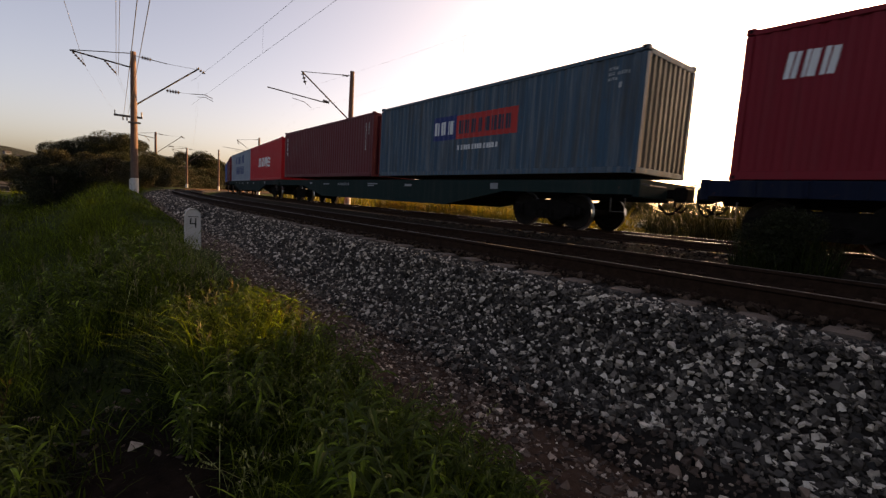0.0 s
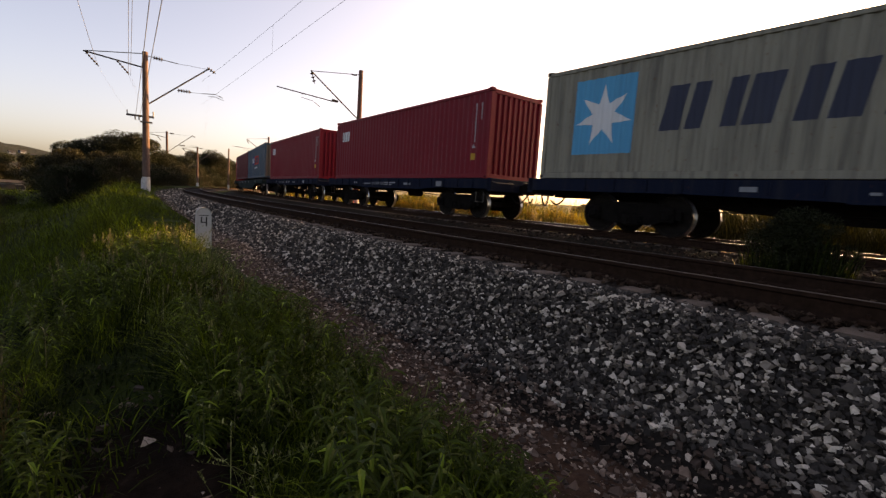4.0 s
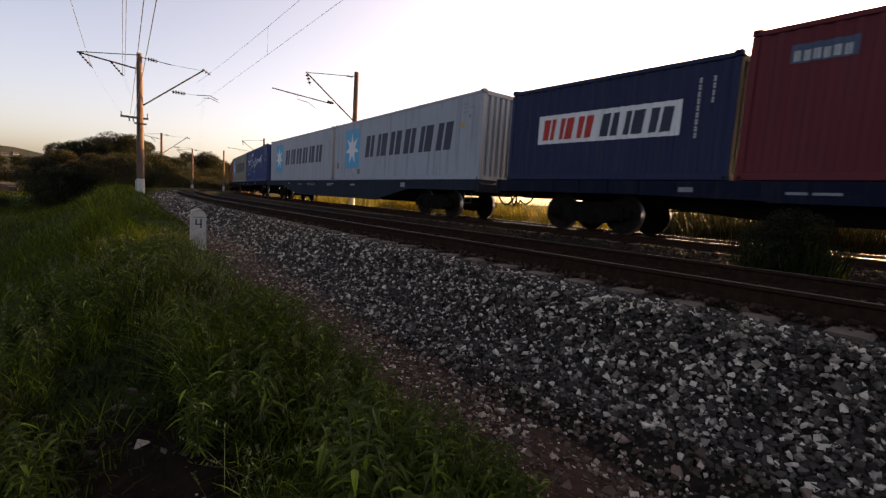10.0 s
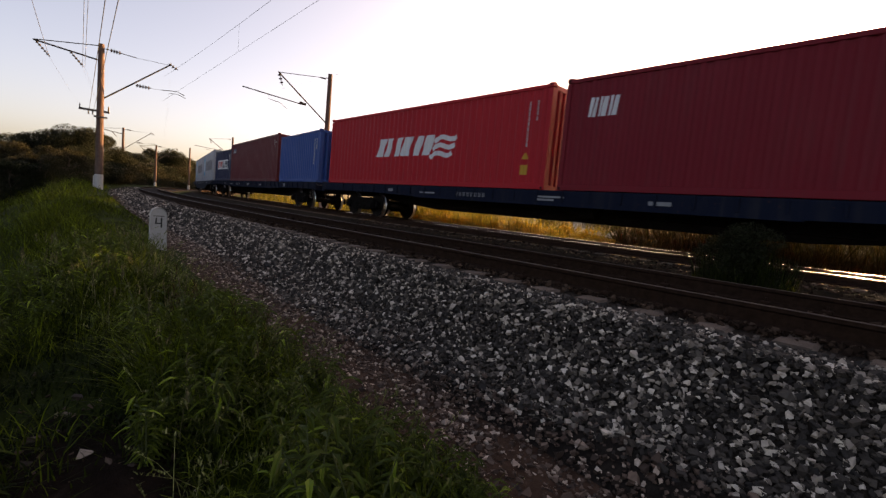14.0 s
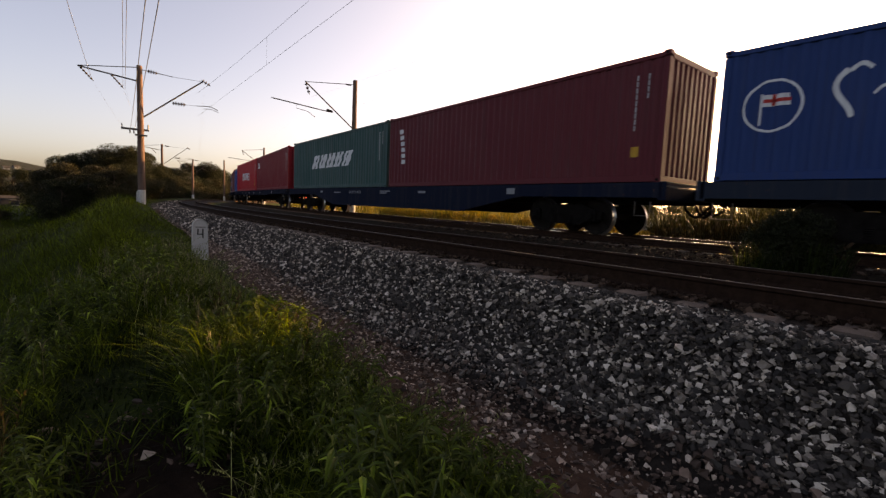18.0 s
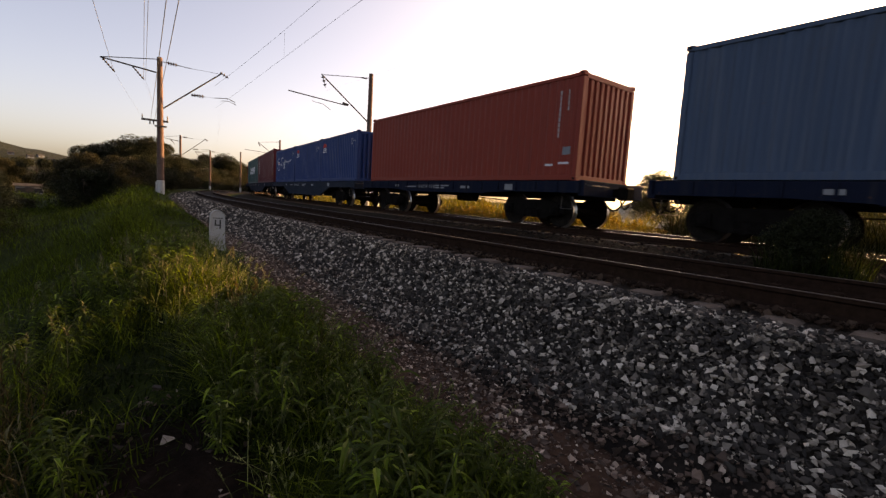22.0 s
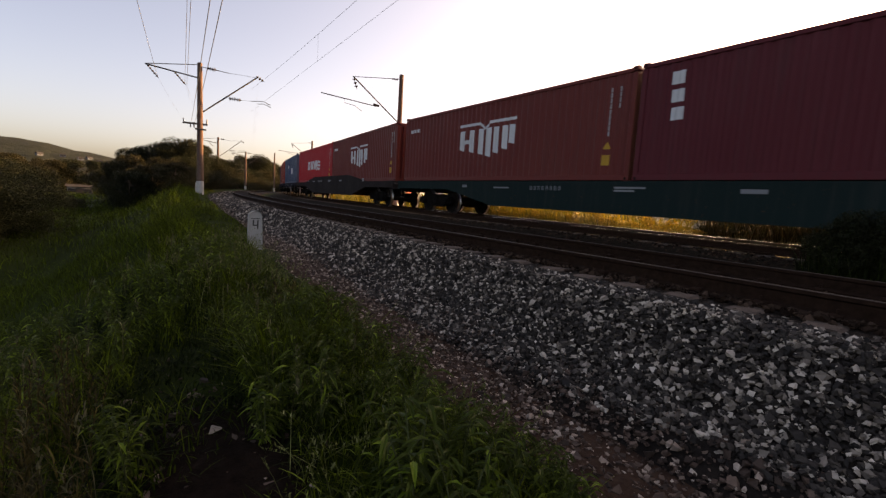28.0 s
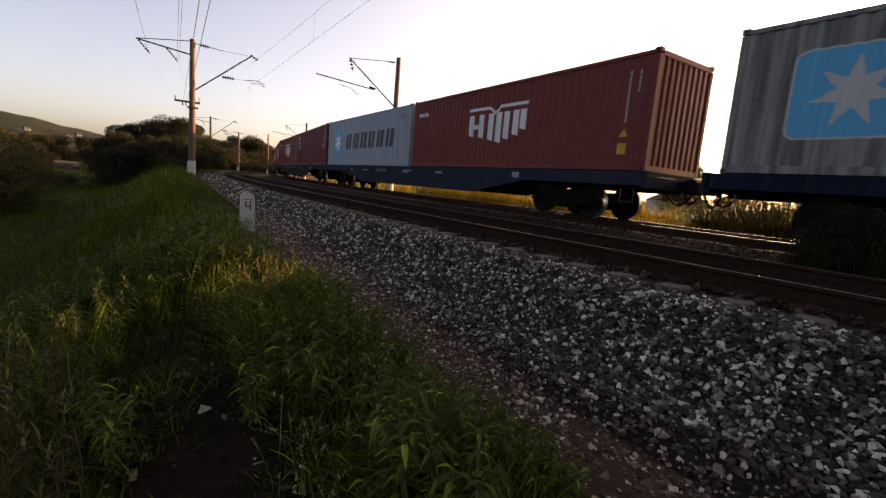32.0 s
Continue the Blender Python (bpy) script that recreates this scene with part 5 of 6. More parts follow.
z = np.where(dx > -2.95, np.maximum(z, bed_height(s, np.maximum(dx, -2.94)) + 0.012), z)
v, f = scatter_stones(np.column_stack([xy, z]), 0.026 * np.minimum(2.8, rng.lognormal(0, 0.45, len(s))), 9, 0.3)
thing("loose_pebbles", "small brown and grey stones strewn on dirt", "stones", me=big_mesh("loose_pebbles", v, f, M["pebble"]), kind="stuff")

# a few pale stones lying in the bare hollow of the bank
n = 260
xy = np.column_stack([rng.normal(0.3, 0.36, n), rng.normal(2.7, 0.7, n)])
z = np.array([ground_z(x, y) for x, y in xy]) + 0.015
v, f = scatter_stones(np.column_stack([xy, z]), 0.03 * np.minimum(3.0, rng.lognormal(0, 0.6, n)), 21, 0.4)
thing("hollow_stones", "pale loose stones on bare dark soil", "stones", me=big_mesh("hollow_stones", v, f, M["pebble"]), kind="stuff")

# ---------------------------------------------------------------- plants
M["grass"] = leaf_mat("grass_blade", (0.018, 0.026, 0.0024), (0.122, 0.166, 0.0105), 0.45, 0.55, 0.07)
M["grass_dry"] = leaf_mat("grass_dry", (0.07, 0.065, 0.03), (0.18, 0.16, 0.08), 0.35)
M["weed"] = leaf_mat("weed_leaf", (0.032, 0.047, 0.0045), (0.185, 0.262, 0.026), 0.45, 0.45, 0.22)
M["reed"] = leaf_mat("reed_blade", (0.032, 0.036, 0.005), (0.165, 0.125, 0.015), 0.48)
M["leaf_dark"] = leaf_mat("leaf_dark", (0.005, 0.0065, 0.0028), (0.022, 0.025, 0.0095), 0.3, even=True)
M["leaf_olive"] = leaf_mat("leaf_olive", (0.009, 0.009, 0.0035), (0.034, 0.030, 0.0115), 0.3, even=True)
M["broad"] = leaf_mat("broad_blade", (0.042, 0.06, 0.006), (0.23, 0.295, 0.034), 0.45, 0.42, 0.22)
M["herb_dry"] = leaf_mat("herb_dry", (0.03, 0.024, 0.008), (0.115, 0.084, 0.026), 0.5)
M["leaf_field"] = leaf_mat("leaf_field", (0.016, 0.017, 0.005), (0.055, 0.052, 0.016), 0.32, even=True)
M["stem"] = rough_mat("stem", [(0.3, (0.04, 0.055, 0.02)), (0.7, (0.08, 0.09, 0.035))], 20, bump=0.2)


def blades(places, heights, widths, bend, seed):
    """Tapered bent blades: 7 corners, 3 faces of 4 corners each (the tip's two corners close together)."""
    rng = np.random.default_rng(seed)
    n = len(places)
    a = rng.uniform(0, 6.283, n)
    side = np.stack([np.cos(a), np.sin(a), np.zeros(n)], -1)
    b = a + 1.57 + rng.normal(0, 0.5, n)
    out = np.stack([np.cos(b), np.sin(b), np.zeros(n)], -1) * (bend * rng.uniform(0.2, 1.3, n))[:, None]
    h = heights[:, None]
    up = np.array([0, 0, 1.0])
    rows = []
    for u, w in ((0, 0.7), (0.38, 1.0), (0.72, 0.72), (1.0, 0.06)):
        c = places + up * h * (u - 0.22 * u * u * np.minimum(1, np.linalg.norm(out, axis=1))[:, None]) + out * h * u * u
        rows += [c - side * (widths * w / 2)[:, None], c + side * (widths * w / 2)[:, None]]
    v = np.stack(rows, 1)
    q = np.array([(0, 1, 3, 2), (2, 3, 5, 4), (4, 5, 7, 6)])
    f = q[None] + (np.arange(n) * 8)[:, None, None]
    return v.reshape(-1, 3), f.reshape(-1, 4)


def heights_at(xy):
    return np.array([ground_z(x, y) for x, y in xy])


def clumped(rng, n, x0, x1, y0, y1, spread, per):
    """Places in tufts."""
    k = max(1, n // per)
    c = np.column_stack([rng.uniform(x0, x1, k), rng.uniform(y0, y1, k)])
    return np.repeat(c, per, 0) + rng.normal(0, spread, (k * per, 2)), np.repeat(rng.uniform(0.6, 1.3, k), per)


def edge_d(xy):
    """Distance from the ballast's foot, away from the track."""
    o = np.where(xy[:, 1] < 0, xy[:, 0], CX - np.hypot(CX - xy[:, 0], xy[:, 1]))
    return X_NEAR - 2.9 - o


def lush(xy):
    """How tall the growth is: low by the dirt, high on the bank, thin in the hollow under the camera."""
    d = edge_d(xy)
    h = 0.13 + 0.27 * np.clip((d - 0.65) / 0.9, 0, 1)
    wave = np.array([noise.noise((x * 0.9, y * 0.7, 7)) + 0.5 * noise.noise((x * 2.3, y * 2.1, 3)) for x, y in xy])
    h *= 1 - 0.3 * np.clip((d - 2.0) / 1.0, 0, 1) * np.clip((xy[:, 1] - 3.0) / 2.0, 0, 1)
    hollow = np.exp(-(((xy[:, 0] - 0.28) / 0.44) ** 2 + ((xy[:, 1] - 3.5) / 2.05) ** 2))
    hollow = np.clip(hollow * (1.1 + 0.8 * np.array([noise.noise((x * 2.2, y * 1.7, 21)) for x, y in xy])), 0, 1)
    # shaded dip below the crest: grass thinned so the darkened herbs show
    dip = np.exp(-(((xy[:, 0] + 0.5) / 1.2) ** 2 + ((xy[:, 1] - 6.6) / 1.6) ** 2)) * (edge_d(xy) > 1.85)
    hollow = np.maximum(hollow, 0.8 * dip)
    return h * np.clip(1 + 1.2 * wave, 0.14, 1.8) * (1 - 0.75 * hollow), hollow


rng = np.random.default_rng(11)
GV, GF, nv = [], [], 0
for n, x0, x1, y0, y1, spread, per, wide, tall in (
        (14000, -3.2, 2.3, -4.0, 0.7, 0.05, 16, 0.009, 1.0),
        (14000, -9.0, -3.2, -4.0, 7.0, 0.08, 14, 0.012, 1.0),
        (52000, -3.2, 2.3, 0.7, 6.0, 0.05, 16, 0.008, 1.0),
        (70000, -8, 3.2, 6.0, 16, 0.14, 16, 0.0075, 0.95),
        (80000, -26, 7.0, 16, 48, 0.4, 14, 0.014, 1.05),
        (30000, -45, 9.0, 44, 95, 0.6, 10, 0.04, 1.1)):
    xy, tuft = clumped(rng, n, x0, x1, y0, y1, spread, per)
    d = edge_d(xy)
    ragged = 0.72 - 0.66 * np.clip((xy[:, 1] - 9.7) / 3.0, 0, 1) + 0.22 * np.array([noise.noise((y * 1.3, x * 0.3, 2)) for x, y in xy])
    h, hollow = lush(xy)
    gap = (xy[:, 1] < 26) & (d > 1.6 + 0.06 * xy[:, 1]) & (np.array([noise.noise((x * 1.1, y * 0.9, 15)) for x, y in xy]) < 0.26) & (rng.uniform(0, 1, len(xy)) < 0.5)
    keep = (d > ragged) & ~gap & (rng.uniform(0, 1, len(xy)) > hollow * 0.93) & (np.hypot(xy[:, 0], xy[:, 1]) > 0.75)
    xy, h, tuft = xy[keep], h[keep], tuft[keep]
    hh = h * tuft * tall * rng.uniform(0.6, 1.25, len(xy))
    v, f = blades(np.column_stack([xy, heights_at(xy) - 0.02]), hh, wide * rng.uniform(0.6, 1.4, len(xy)), 1.0, int(n + 7 * x0))
    GV.append(v)
    GF.append(f + nv)
    nv += len(v)
# low ground herbs in the hollow, their green darkened to carry its shade
n = 26000
xy, tuft = clumped(rng, n, -3.4, 1.2, 1.8, 8.6, 0.07, 13)
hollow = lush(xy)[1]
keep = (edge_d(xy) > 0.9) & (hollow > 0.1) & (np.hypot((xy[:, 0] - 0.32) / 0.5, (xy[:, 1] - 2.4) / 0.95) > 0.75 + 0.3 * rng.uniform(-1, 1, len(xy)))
xy, tuft = xy[keep], tuft[keep]
v, f = blades(np.column_stack([xy, heights_at(xy) - 0.01]), 0.13 * tuft * rng.uniform(0.4, 1.3, len(xy)), 0.013 * rng.uniform(0.6, 1.4, len(xy)), 1.3, 84)
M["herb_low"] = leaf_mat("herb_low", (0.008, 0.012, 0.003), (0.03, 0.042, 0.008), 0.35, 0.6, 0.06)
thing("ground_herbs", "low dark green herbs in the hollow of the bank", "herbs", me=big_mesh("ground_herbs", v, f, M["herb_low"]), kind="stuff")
# broad bent blades along the crest of the bank
n = 6000
xy, tuft = clumped(rng, n, -0.6, 2.2, 1.5, 9.0, 0.06, 7)
d = edge_d(xy)
h, hollow = lush(xy)
keep = (d > 0.7) & (d < 2.1 + 0.05 * xy[:, 1]) & (hollow < 0.35) & (np.hypot(xy[:, 0], xy[:, 1]) > 1.3)
xy, tuft, h = xy[keep], tuft[keep], h[keep]
v, f = blades(np.column_stack([xy, heights_at(xy) - 0.02]), (0.06 + 0.48 * h) * tuft * rng.uniform(0.6, 1.2, len(xy)), 0.0115 * rng.uniform(0.6, 1.4, len(xy)), 1.15, 83)
thing("broad_grass", "broad-bladed green grass along the crest of the bank", "grass", me=big_mesh("broad_grass", v, f, M["broad"]), kind="stuff")
thing("grass", "uncut green grass on the bank", "grass", me=big_mesh("grass", np.concatenate(GV), np.concatenate(GF), M["grass"]), kind="stuff")

# seeding dry stalks with nodding plumes
n = 300
xy = np.column_stack([rng.uniform(-1.6, 1.5, n), 2.2 + 6.3 * rng.uniform(0, 1, n) ** 0.75])
xy = xy[(edge_d(xy) > 1.0) & (lush(xy)[1] < 0.4)]
z = heights_at(xy)
hs = rng.uniform(0.35, 0.62, len(xy))
v1, f1 = blades(np.column_stack([xy, z]), hs, np.full(len(xy), 0.005), 0.25, 31)
top = v1.reshape(-1, 8, 3)[:, 6:8].mean(1)
pv, pw = [], []
for i in range(9):
    pv.append(top - np.array([0, 0, 0.013]) * i + rng.normal(0, 0.006, top.shape))
v2, f2 = blades(np.concatenate(pv), rng.uniform(0.03, 0.07, len(top) * 9), np.full(len(top) * 9, 0.009), 1.0, 32)
thing("seed_stalks", "pale dry seeding grass stalks", "grass", me=big_mesh("seed_stalks", np.concatenate([v1, v2]), np.concatenate([f1, f2 + len(v1)]), M["grass_dry"]), kind="stuff")

# foxtail grass with drooping heads along the crest; their pale colour also paints in blade glints
M["foxtail"] = leaf_mat("foxtail", (0.075, 0.09, 0.025), (0.26, 0.27, 0.11), 0.45, 0.5, 0.15)
xy, tuft = clumped(rng, 2000, -0.4, 2.1, 1.6, 9.4, 0.13, 5)
xy = xy[(edge_d(xy) > 0.72) & (edge_d(xy) < 2.0) & (lush(xy)[1] < 0.35) & (np.hypot(xy[:, 0], xy[:, 1]) > 1.5)]
v1, f1 = blades(np.column_stack([xy, heights_at(xy)]), rng.uniform(0.24, 0.46, len(xy)), np.full(len(xy), 0.004), 0.7, 41)
ribs = v1.reshape(-1, 4, 2, 3).mean(2)
heads = np.concatenate([ribs[:, 2] * (1 - q) + ribs[:, 3] * q for q in (0.45, 0.6, 0.75, 0.9, 1.0)] * 2)
v2, f2 = blades(heads, rng.uniform(0.012, 0.028, len(heads)), np.full(len(heads), 0.009), 0.8, 42)
thing("foxtails", "foxtail grass with pale drooping seed heads", "grass", me=big_mesh("foxtails", np.concatenate([v1, v2]), np.concatenate([f1, f2 + len(v1)]), M["foxtail"]), kind="stuff")

# dry herbs with side twigs at the hollow's outer side
n = 95
xy = np.column_stack([rng.normal(-0.62, 0.34, n), 1.7 + 2.3 * rng.uniform(0, 1, n)])
xy = xy[(lush(xy)[1] < 0.5) & (np.hypot(xy[:, 0], xy[:, 1]) > 1.4)]
far_end = len(xy)
xy = np.concatenate([xy, rng.normal((1.28, 4.9), (0.1, 0.3), (16, 2)), rng.normal((1.52, 3.7), (0.08, 0.22), (12, 2))])
z = heights_at(xy) - np.where(np.arange(len(xy)) < far_end, 0.0, 0.12)
v1, f1 = blades(np.column_stack([xy, z]), rng.uniform(0.35, 0.66, len(xy)), np.full(len(xy), 0.006), 0.15, 36)
mids = v1.reshape(-1, 4, 2, 3).mean(2)
spots = np.concatenate([mids[:, i] * (1 - q) + mids[:, i + 1] * q for i in (0, 1, 2) for q in (0.25, 0.5, 0.75, 1.0)] * 3)
v2, f2 = blades(spots, rng.uniform(0.03, 0.10, len(spots)), np.full(len(spots), 0.008), 1.1, 37)
thing("dry_herbs", "brown drying herbs with many fine side twigs", "herbs", me=big_mesh("dry_herbs", np.concatenate([v1, v2]), np.concatenate([f1, f2 + len(v1)]), M["herb_dry"]), kind="stuff")

# reeds beyond the far track, with a gap towards the pond: a golden stand and, beside the shrub, a copy darkened for
# shade
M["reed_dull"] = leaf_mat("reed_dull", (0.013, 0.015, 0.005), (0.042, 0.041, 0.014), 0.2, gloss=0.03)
stand = {"reed": [], "reed_dull": []}
for n, a0, a1, y0, y1, wide, tall in ((21000, 3.9, 8, -8, 28, 0.022, 1.9), (16000, 6, 26, 20, 80, 0.045, 1.8), (22000, 4.5, 12, -6, 9, 0.028, 1.55)):
    xy, tuft = clumped(rng, n, 0, 1, 0, 1, 0.02, 10)
    s = y0 + (y1 - y0) * xy[:, 1]
    xy = track_places(s, X_FAR + a0 + (a1 - a0) * xy[:, 0])
    az = np.degrees(np.arctan2(xy[:, 0], xy[:, 1]))
    patch = np.array([noise.noise((x * 0.22, y * 0.22, 12)) for x, y in xy])
    keep = ((np.abs(az - 64.5) > 1.0) & (patch > -0.5 + 0.3 * rng.uniform(-1, 1, len(az)))) | (az > 65.6) | (rng.uniform(0, 1, len(az)) < 0.12)
    xy, tuft, az, patch = xy[keep], tuft[keep], az[keep], patch[keep]
    tuft = tuft * np.clip(0.85 + 0.7 * patch, 0.45, 1.3)
    # past bearing 65 the reeds take the colour with shade painted in
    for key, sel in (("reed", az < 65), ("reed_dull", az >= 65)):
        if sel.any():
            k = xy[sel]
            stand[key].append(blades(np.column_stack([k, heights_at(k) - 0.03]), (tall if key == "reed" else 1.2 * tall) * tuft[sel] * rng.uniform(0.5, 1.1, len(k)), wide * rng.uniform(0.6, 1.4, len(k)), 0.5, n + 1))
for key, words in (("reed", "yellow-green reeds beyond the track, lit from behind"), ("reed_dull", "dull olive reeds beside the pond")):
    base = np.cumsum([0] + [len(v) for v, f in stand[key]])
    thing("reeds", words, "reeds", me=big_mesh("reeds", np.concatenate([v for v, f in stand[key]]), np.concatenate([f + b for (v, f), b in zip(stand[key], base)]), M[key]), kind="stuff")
# weeds between the tracks and along the far ballast
xy, tuft = clumped(rng, 7000, 0, 1, 0, 1, 0.03, 12)
xy = track_places(-1 + 40 * np.abs(xy[:, 1]) ** 1.4, X_NEAR + 2.3 + 1.9 * xy[:, 0])
v, f = blades(np.column_stack([xy, heights_at(xy) - 0.03]), 0.16 * tuft * rng.uniform(0.5, 1.4, len(xy)), np.full(len(xy), 0.012), 0.6, 77)
thing("track_weeds", "low sparse green weeds between the tracks", "weeds", me=big_mesh("track_weeds", v, f, M["grass"]), kind="stuff")


# broad-leaved weeds
def leaf_fan(rng, pts, size, droop):
    """Lance-shaped leaves: 6 corners in two folded halves."""
    n = len(pts)
    a = rng.uniform(0, 6.283, n)
    w = np.stack([np.cos(a), np.sin(a), np.zeros(n)], -1)
    sd = np.stack([-np.sin(a), np.cos(a), np.zeros(n)], -1)
    ln = size * rng.uniform(0.6, 1.25, n)
    up = rng.uniform(-0.15, 0.5, n)
    def at(u, k, fold):
        z = ln * (up * u - droop * u * u) + fold
        p = pts + w * (ln * u)[:, None] + sd * (ln * k)[:, None]
        p[:, 2] += z
        return p
    v = np.stack([at(0, 0, 0), at(0.35, 0.105, 0.008), at(0.7, 0.07, 0.005), at(1.0, 0, 0), at(0.7, -0.07, 0.005), at(0.35, -0.105, 0.008), at(0.45, 0, 0)], 1)
    q = np.array([(0, 6, 1, 1), (6, 2, 1, 1), (6, 3, 2, 2), (6, 4, 3, 3), (6, 5, 4, 4), (0, 5, 6, 6)])[:, :3]
    f = q[None] + (np.arange(n) * 7)[:, None, None]
    return v.reshape(-1, 3), f.reshape(-1, 3)


WEEDS = []
for k in range(6):
    r2 = np.random.default_rng(100 + k)
    h = (0.42, 0.34, 0.5, 0.28, 0.38, 0.55)[k]
    b, pts = Build(), []
    for j in range(3 + k % 3):
        a, lean = r2.uniform(0, 6.283), r2.uniform(0.05, 0.35)
        hh = h * r2.uniform(0.7, 1.1)
        line = [(math.cos(a) * lean * hh * u * u + 0.02 * math.cos(a), math.sin(a) * lean * hh * u * u + 0.02 * math.sin(a), hh * u) for u in (0, 0.35, 0.7, 1.0)]
        b.line(line, [0.006, 0.005, 0.004, 0.002], 5)
        for u in np.linspace(0.15, 1.0, 11):
            i = min(2, int(u * 3))
            p, q = np.array(line[i]), np.array(line[i + 1])
            c = p + (q - p) * (u * 3 - i)
            pts += [c, c + 0.004]
    v, f = leaf_fan(r2, np.array(pts), 0.07 + 0.02 * (k % 3), 0.6)
    WEEDS.append((b.mesh("stem", M["stem"]), big_mesh("leaves", v, f, M["weed"])))


def weed(x, y, k, size, turn):
    ob = thing("weed_plant", "leafy green roadside weed growing in the grass", "weed", "weeds on the bank", at=pose(x, y, ground_z(x, y) - 0.02, 0, 0, turn))
    ob.scale = (size,) * 3
    part("stem", WEEDS[k][0], ob)
    part("leaves", WEEDS[k][1], ob)


rw = random.Random(4)
count = 0
while count < 300:
    y = 1.2 + 7.4 * rw.random() ** 1.5
    x = rw.uniform(-2.2, 1.95)
    o = X_NEAR - 2.9 - offset_of(x, y)
    if (x < -0.2 and y < 4.5 and rw.random() < 0.6) or o < 0.66 or (o < 1.3 and y > 5.5) or (o > 1.9 and rw.random() < 0.7) or math.hypot(x, y) < 1.35 or math.exp(-(((x - 0.28) / 0.42) ** 2 + ((y - 3.5) / 2.05) ** 2)) > 0.5 or noise.noise((x * 0.9, y * 0.7, 7)) < -0.25:
        continue
    weed(x, y, rw.randrange(6), rw.uniform(0.6, 1.15) * (0.75 if o < 1 else 1.05), rw.uniform(0, 360))
    count += 1


# ---------------------------------------------------------------- trees and bushes
def foliage(rng, centres, radii, n_leaf, size):
    """Leaf quads strewn through ball-shaped clumps, denser at their skins."""
    pts, up = [], []
    for c, r in zip(centres, radii):
        d = rng.normal(0, 1, (n_leaf, 3))
        d /= np.linalg.norm(d, axis=1)[:, None]
        d[:, 2] *= 0.8
        pts.append(c + d * (r * rng.uniform(0.45, 1.08, n_leaf) ** 0.6)[:, None])
    p = np.concatenate(pts)
    n = len(p)
    t = turns(rng, n, 0.8)
    base = np.array([(-0.5, 0, 0), (0, -0.28, 0.06), (0.5, 0, 0), (0, 0.28, 0.06)])
    v = np.einsum("nij,kj->nki", t, base) * (size * rng.uniform(0.6, 1.4, n))[:, None, None] + p[:, None]
    f = np.arange(4 * n).reshape(n, 4)
    return v.reshape(-1, 3), f


def tree_meshes(seed, h, spread, trunk=0.3, leaf=0.3, mat="leaf_dark", clumps=26, n_leaf=110, low=0.25):
    """Trunk with limbs, and a crown of uneven clumps with gaps, for a tree h metres tall."""
    rng = np.random.default_rng(seed)
    b = Build()
    b.line([(0, 0, -0.4), (0.05 * h * rng.normal() * 0.3, 0, h * 0.25), (0.03 * h * rng.normal(), 0.03 * h * rng.normal(), h * 0.55), (0, 0, h * 0.85)], [trunk, trunk * 0.8, trunk * 0.5, trunk * 0.12], 8)
    cs, rs = [], []
    for i in range(clumps):
        u = rng.uniform(low, 1.0)
        a = rng.uniform(0, 6.283)
        reach = spread * (0.35 + 0.65 * math.sin(math.pi * min(1, (u - low * 0.6) / (1.05 - low * 0.6)))) * rng.uniform(0.35, 1.0)
        c = np.array([math.cos(a) * reach, math.sin(a) * reach, h * u * 0.93])
        cs.append(c)
        rs.append(rng.uniform(0.15, 0.26) * h * (1.15 - 0.4 * u))
        if i % 2 == 0:
            z = h * max(0.15, u * 0.93 - 0.22)
            b.line([(0, 0, z), (c[0] * 0.5, c[1] * 0.5, z + (c[2] - z) * 0.6), tuple(c)], [trunk * 0.3, trunk * 0.2, trunk * 0.05], 5)
    v, f = foliage(rng, cs, rs, n_leaf, leaf)
    return b.mesh("trunk", M["bark"]), big_mesh("crown", v, f, M[mat])


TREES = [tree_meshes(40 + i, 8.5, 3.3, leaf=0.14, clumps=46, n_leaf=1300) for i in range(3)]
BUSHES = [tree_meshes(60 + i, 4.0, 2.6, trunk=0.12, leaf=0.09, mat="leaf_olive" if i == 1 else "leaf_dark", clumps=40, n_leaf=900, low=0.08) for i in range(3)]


FIELD = tree_meshes(66, 4.0, 2.6, trunk=0.1, leaf=0.065, mat="leaf_field", clumps=44, n_leaf=1500, low=0.06)


def plant(meshes, az, r, top_el, name, label, base=None, wide=1.0, turn=0, h0=8.5):
    x, y = r * math.sin(radians(az)), r * math.cos(radians(az))
    z = ground_z(x, y) if base is None else base
    k = (0.56 + r * math.tan(radians(top_el)) - z) / h0 / 1.02
    ob = thing(name, label, "tree" if name == "tree" else "bush", "trees beyond the field" if name == "tree" else "bushes along the field", at=pose(x, y, z, 0, 0, turn))
    ob.scale = (k * wide, k * wide, k)
    part("trunk", meshes[0], ob)
    part("crown", meshes[1], ob)
    return ob


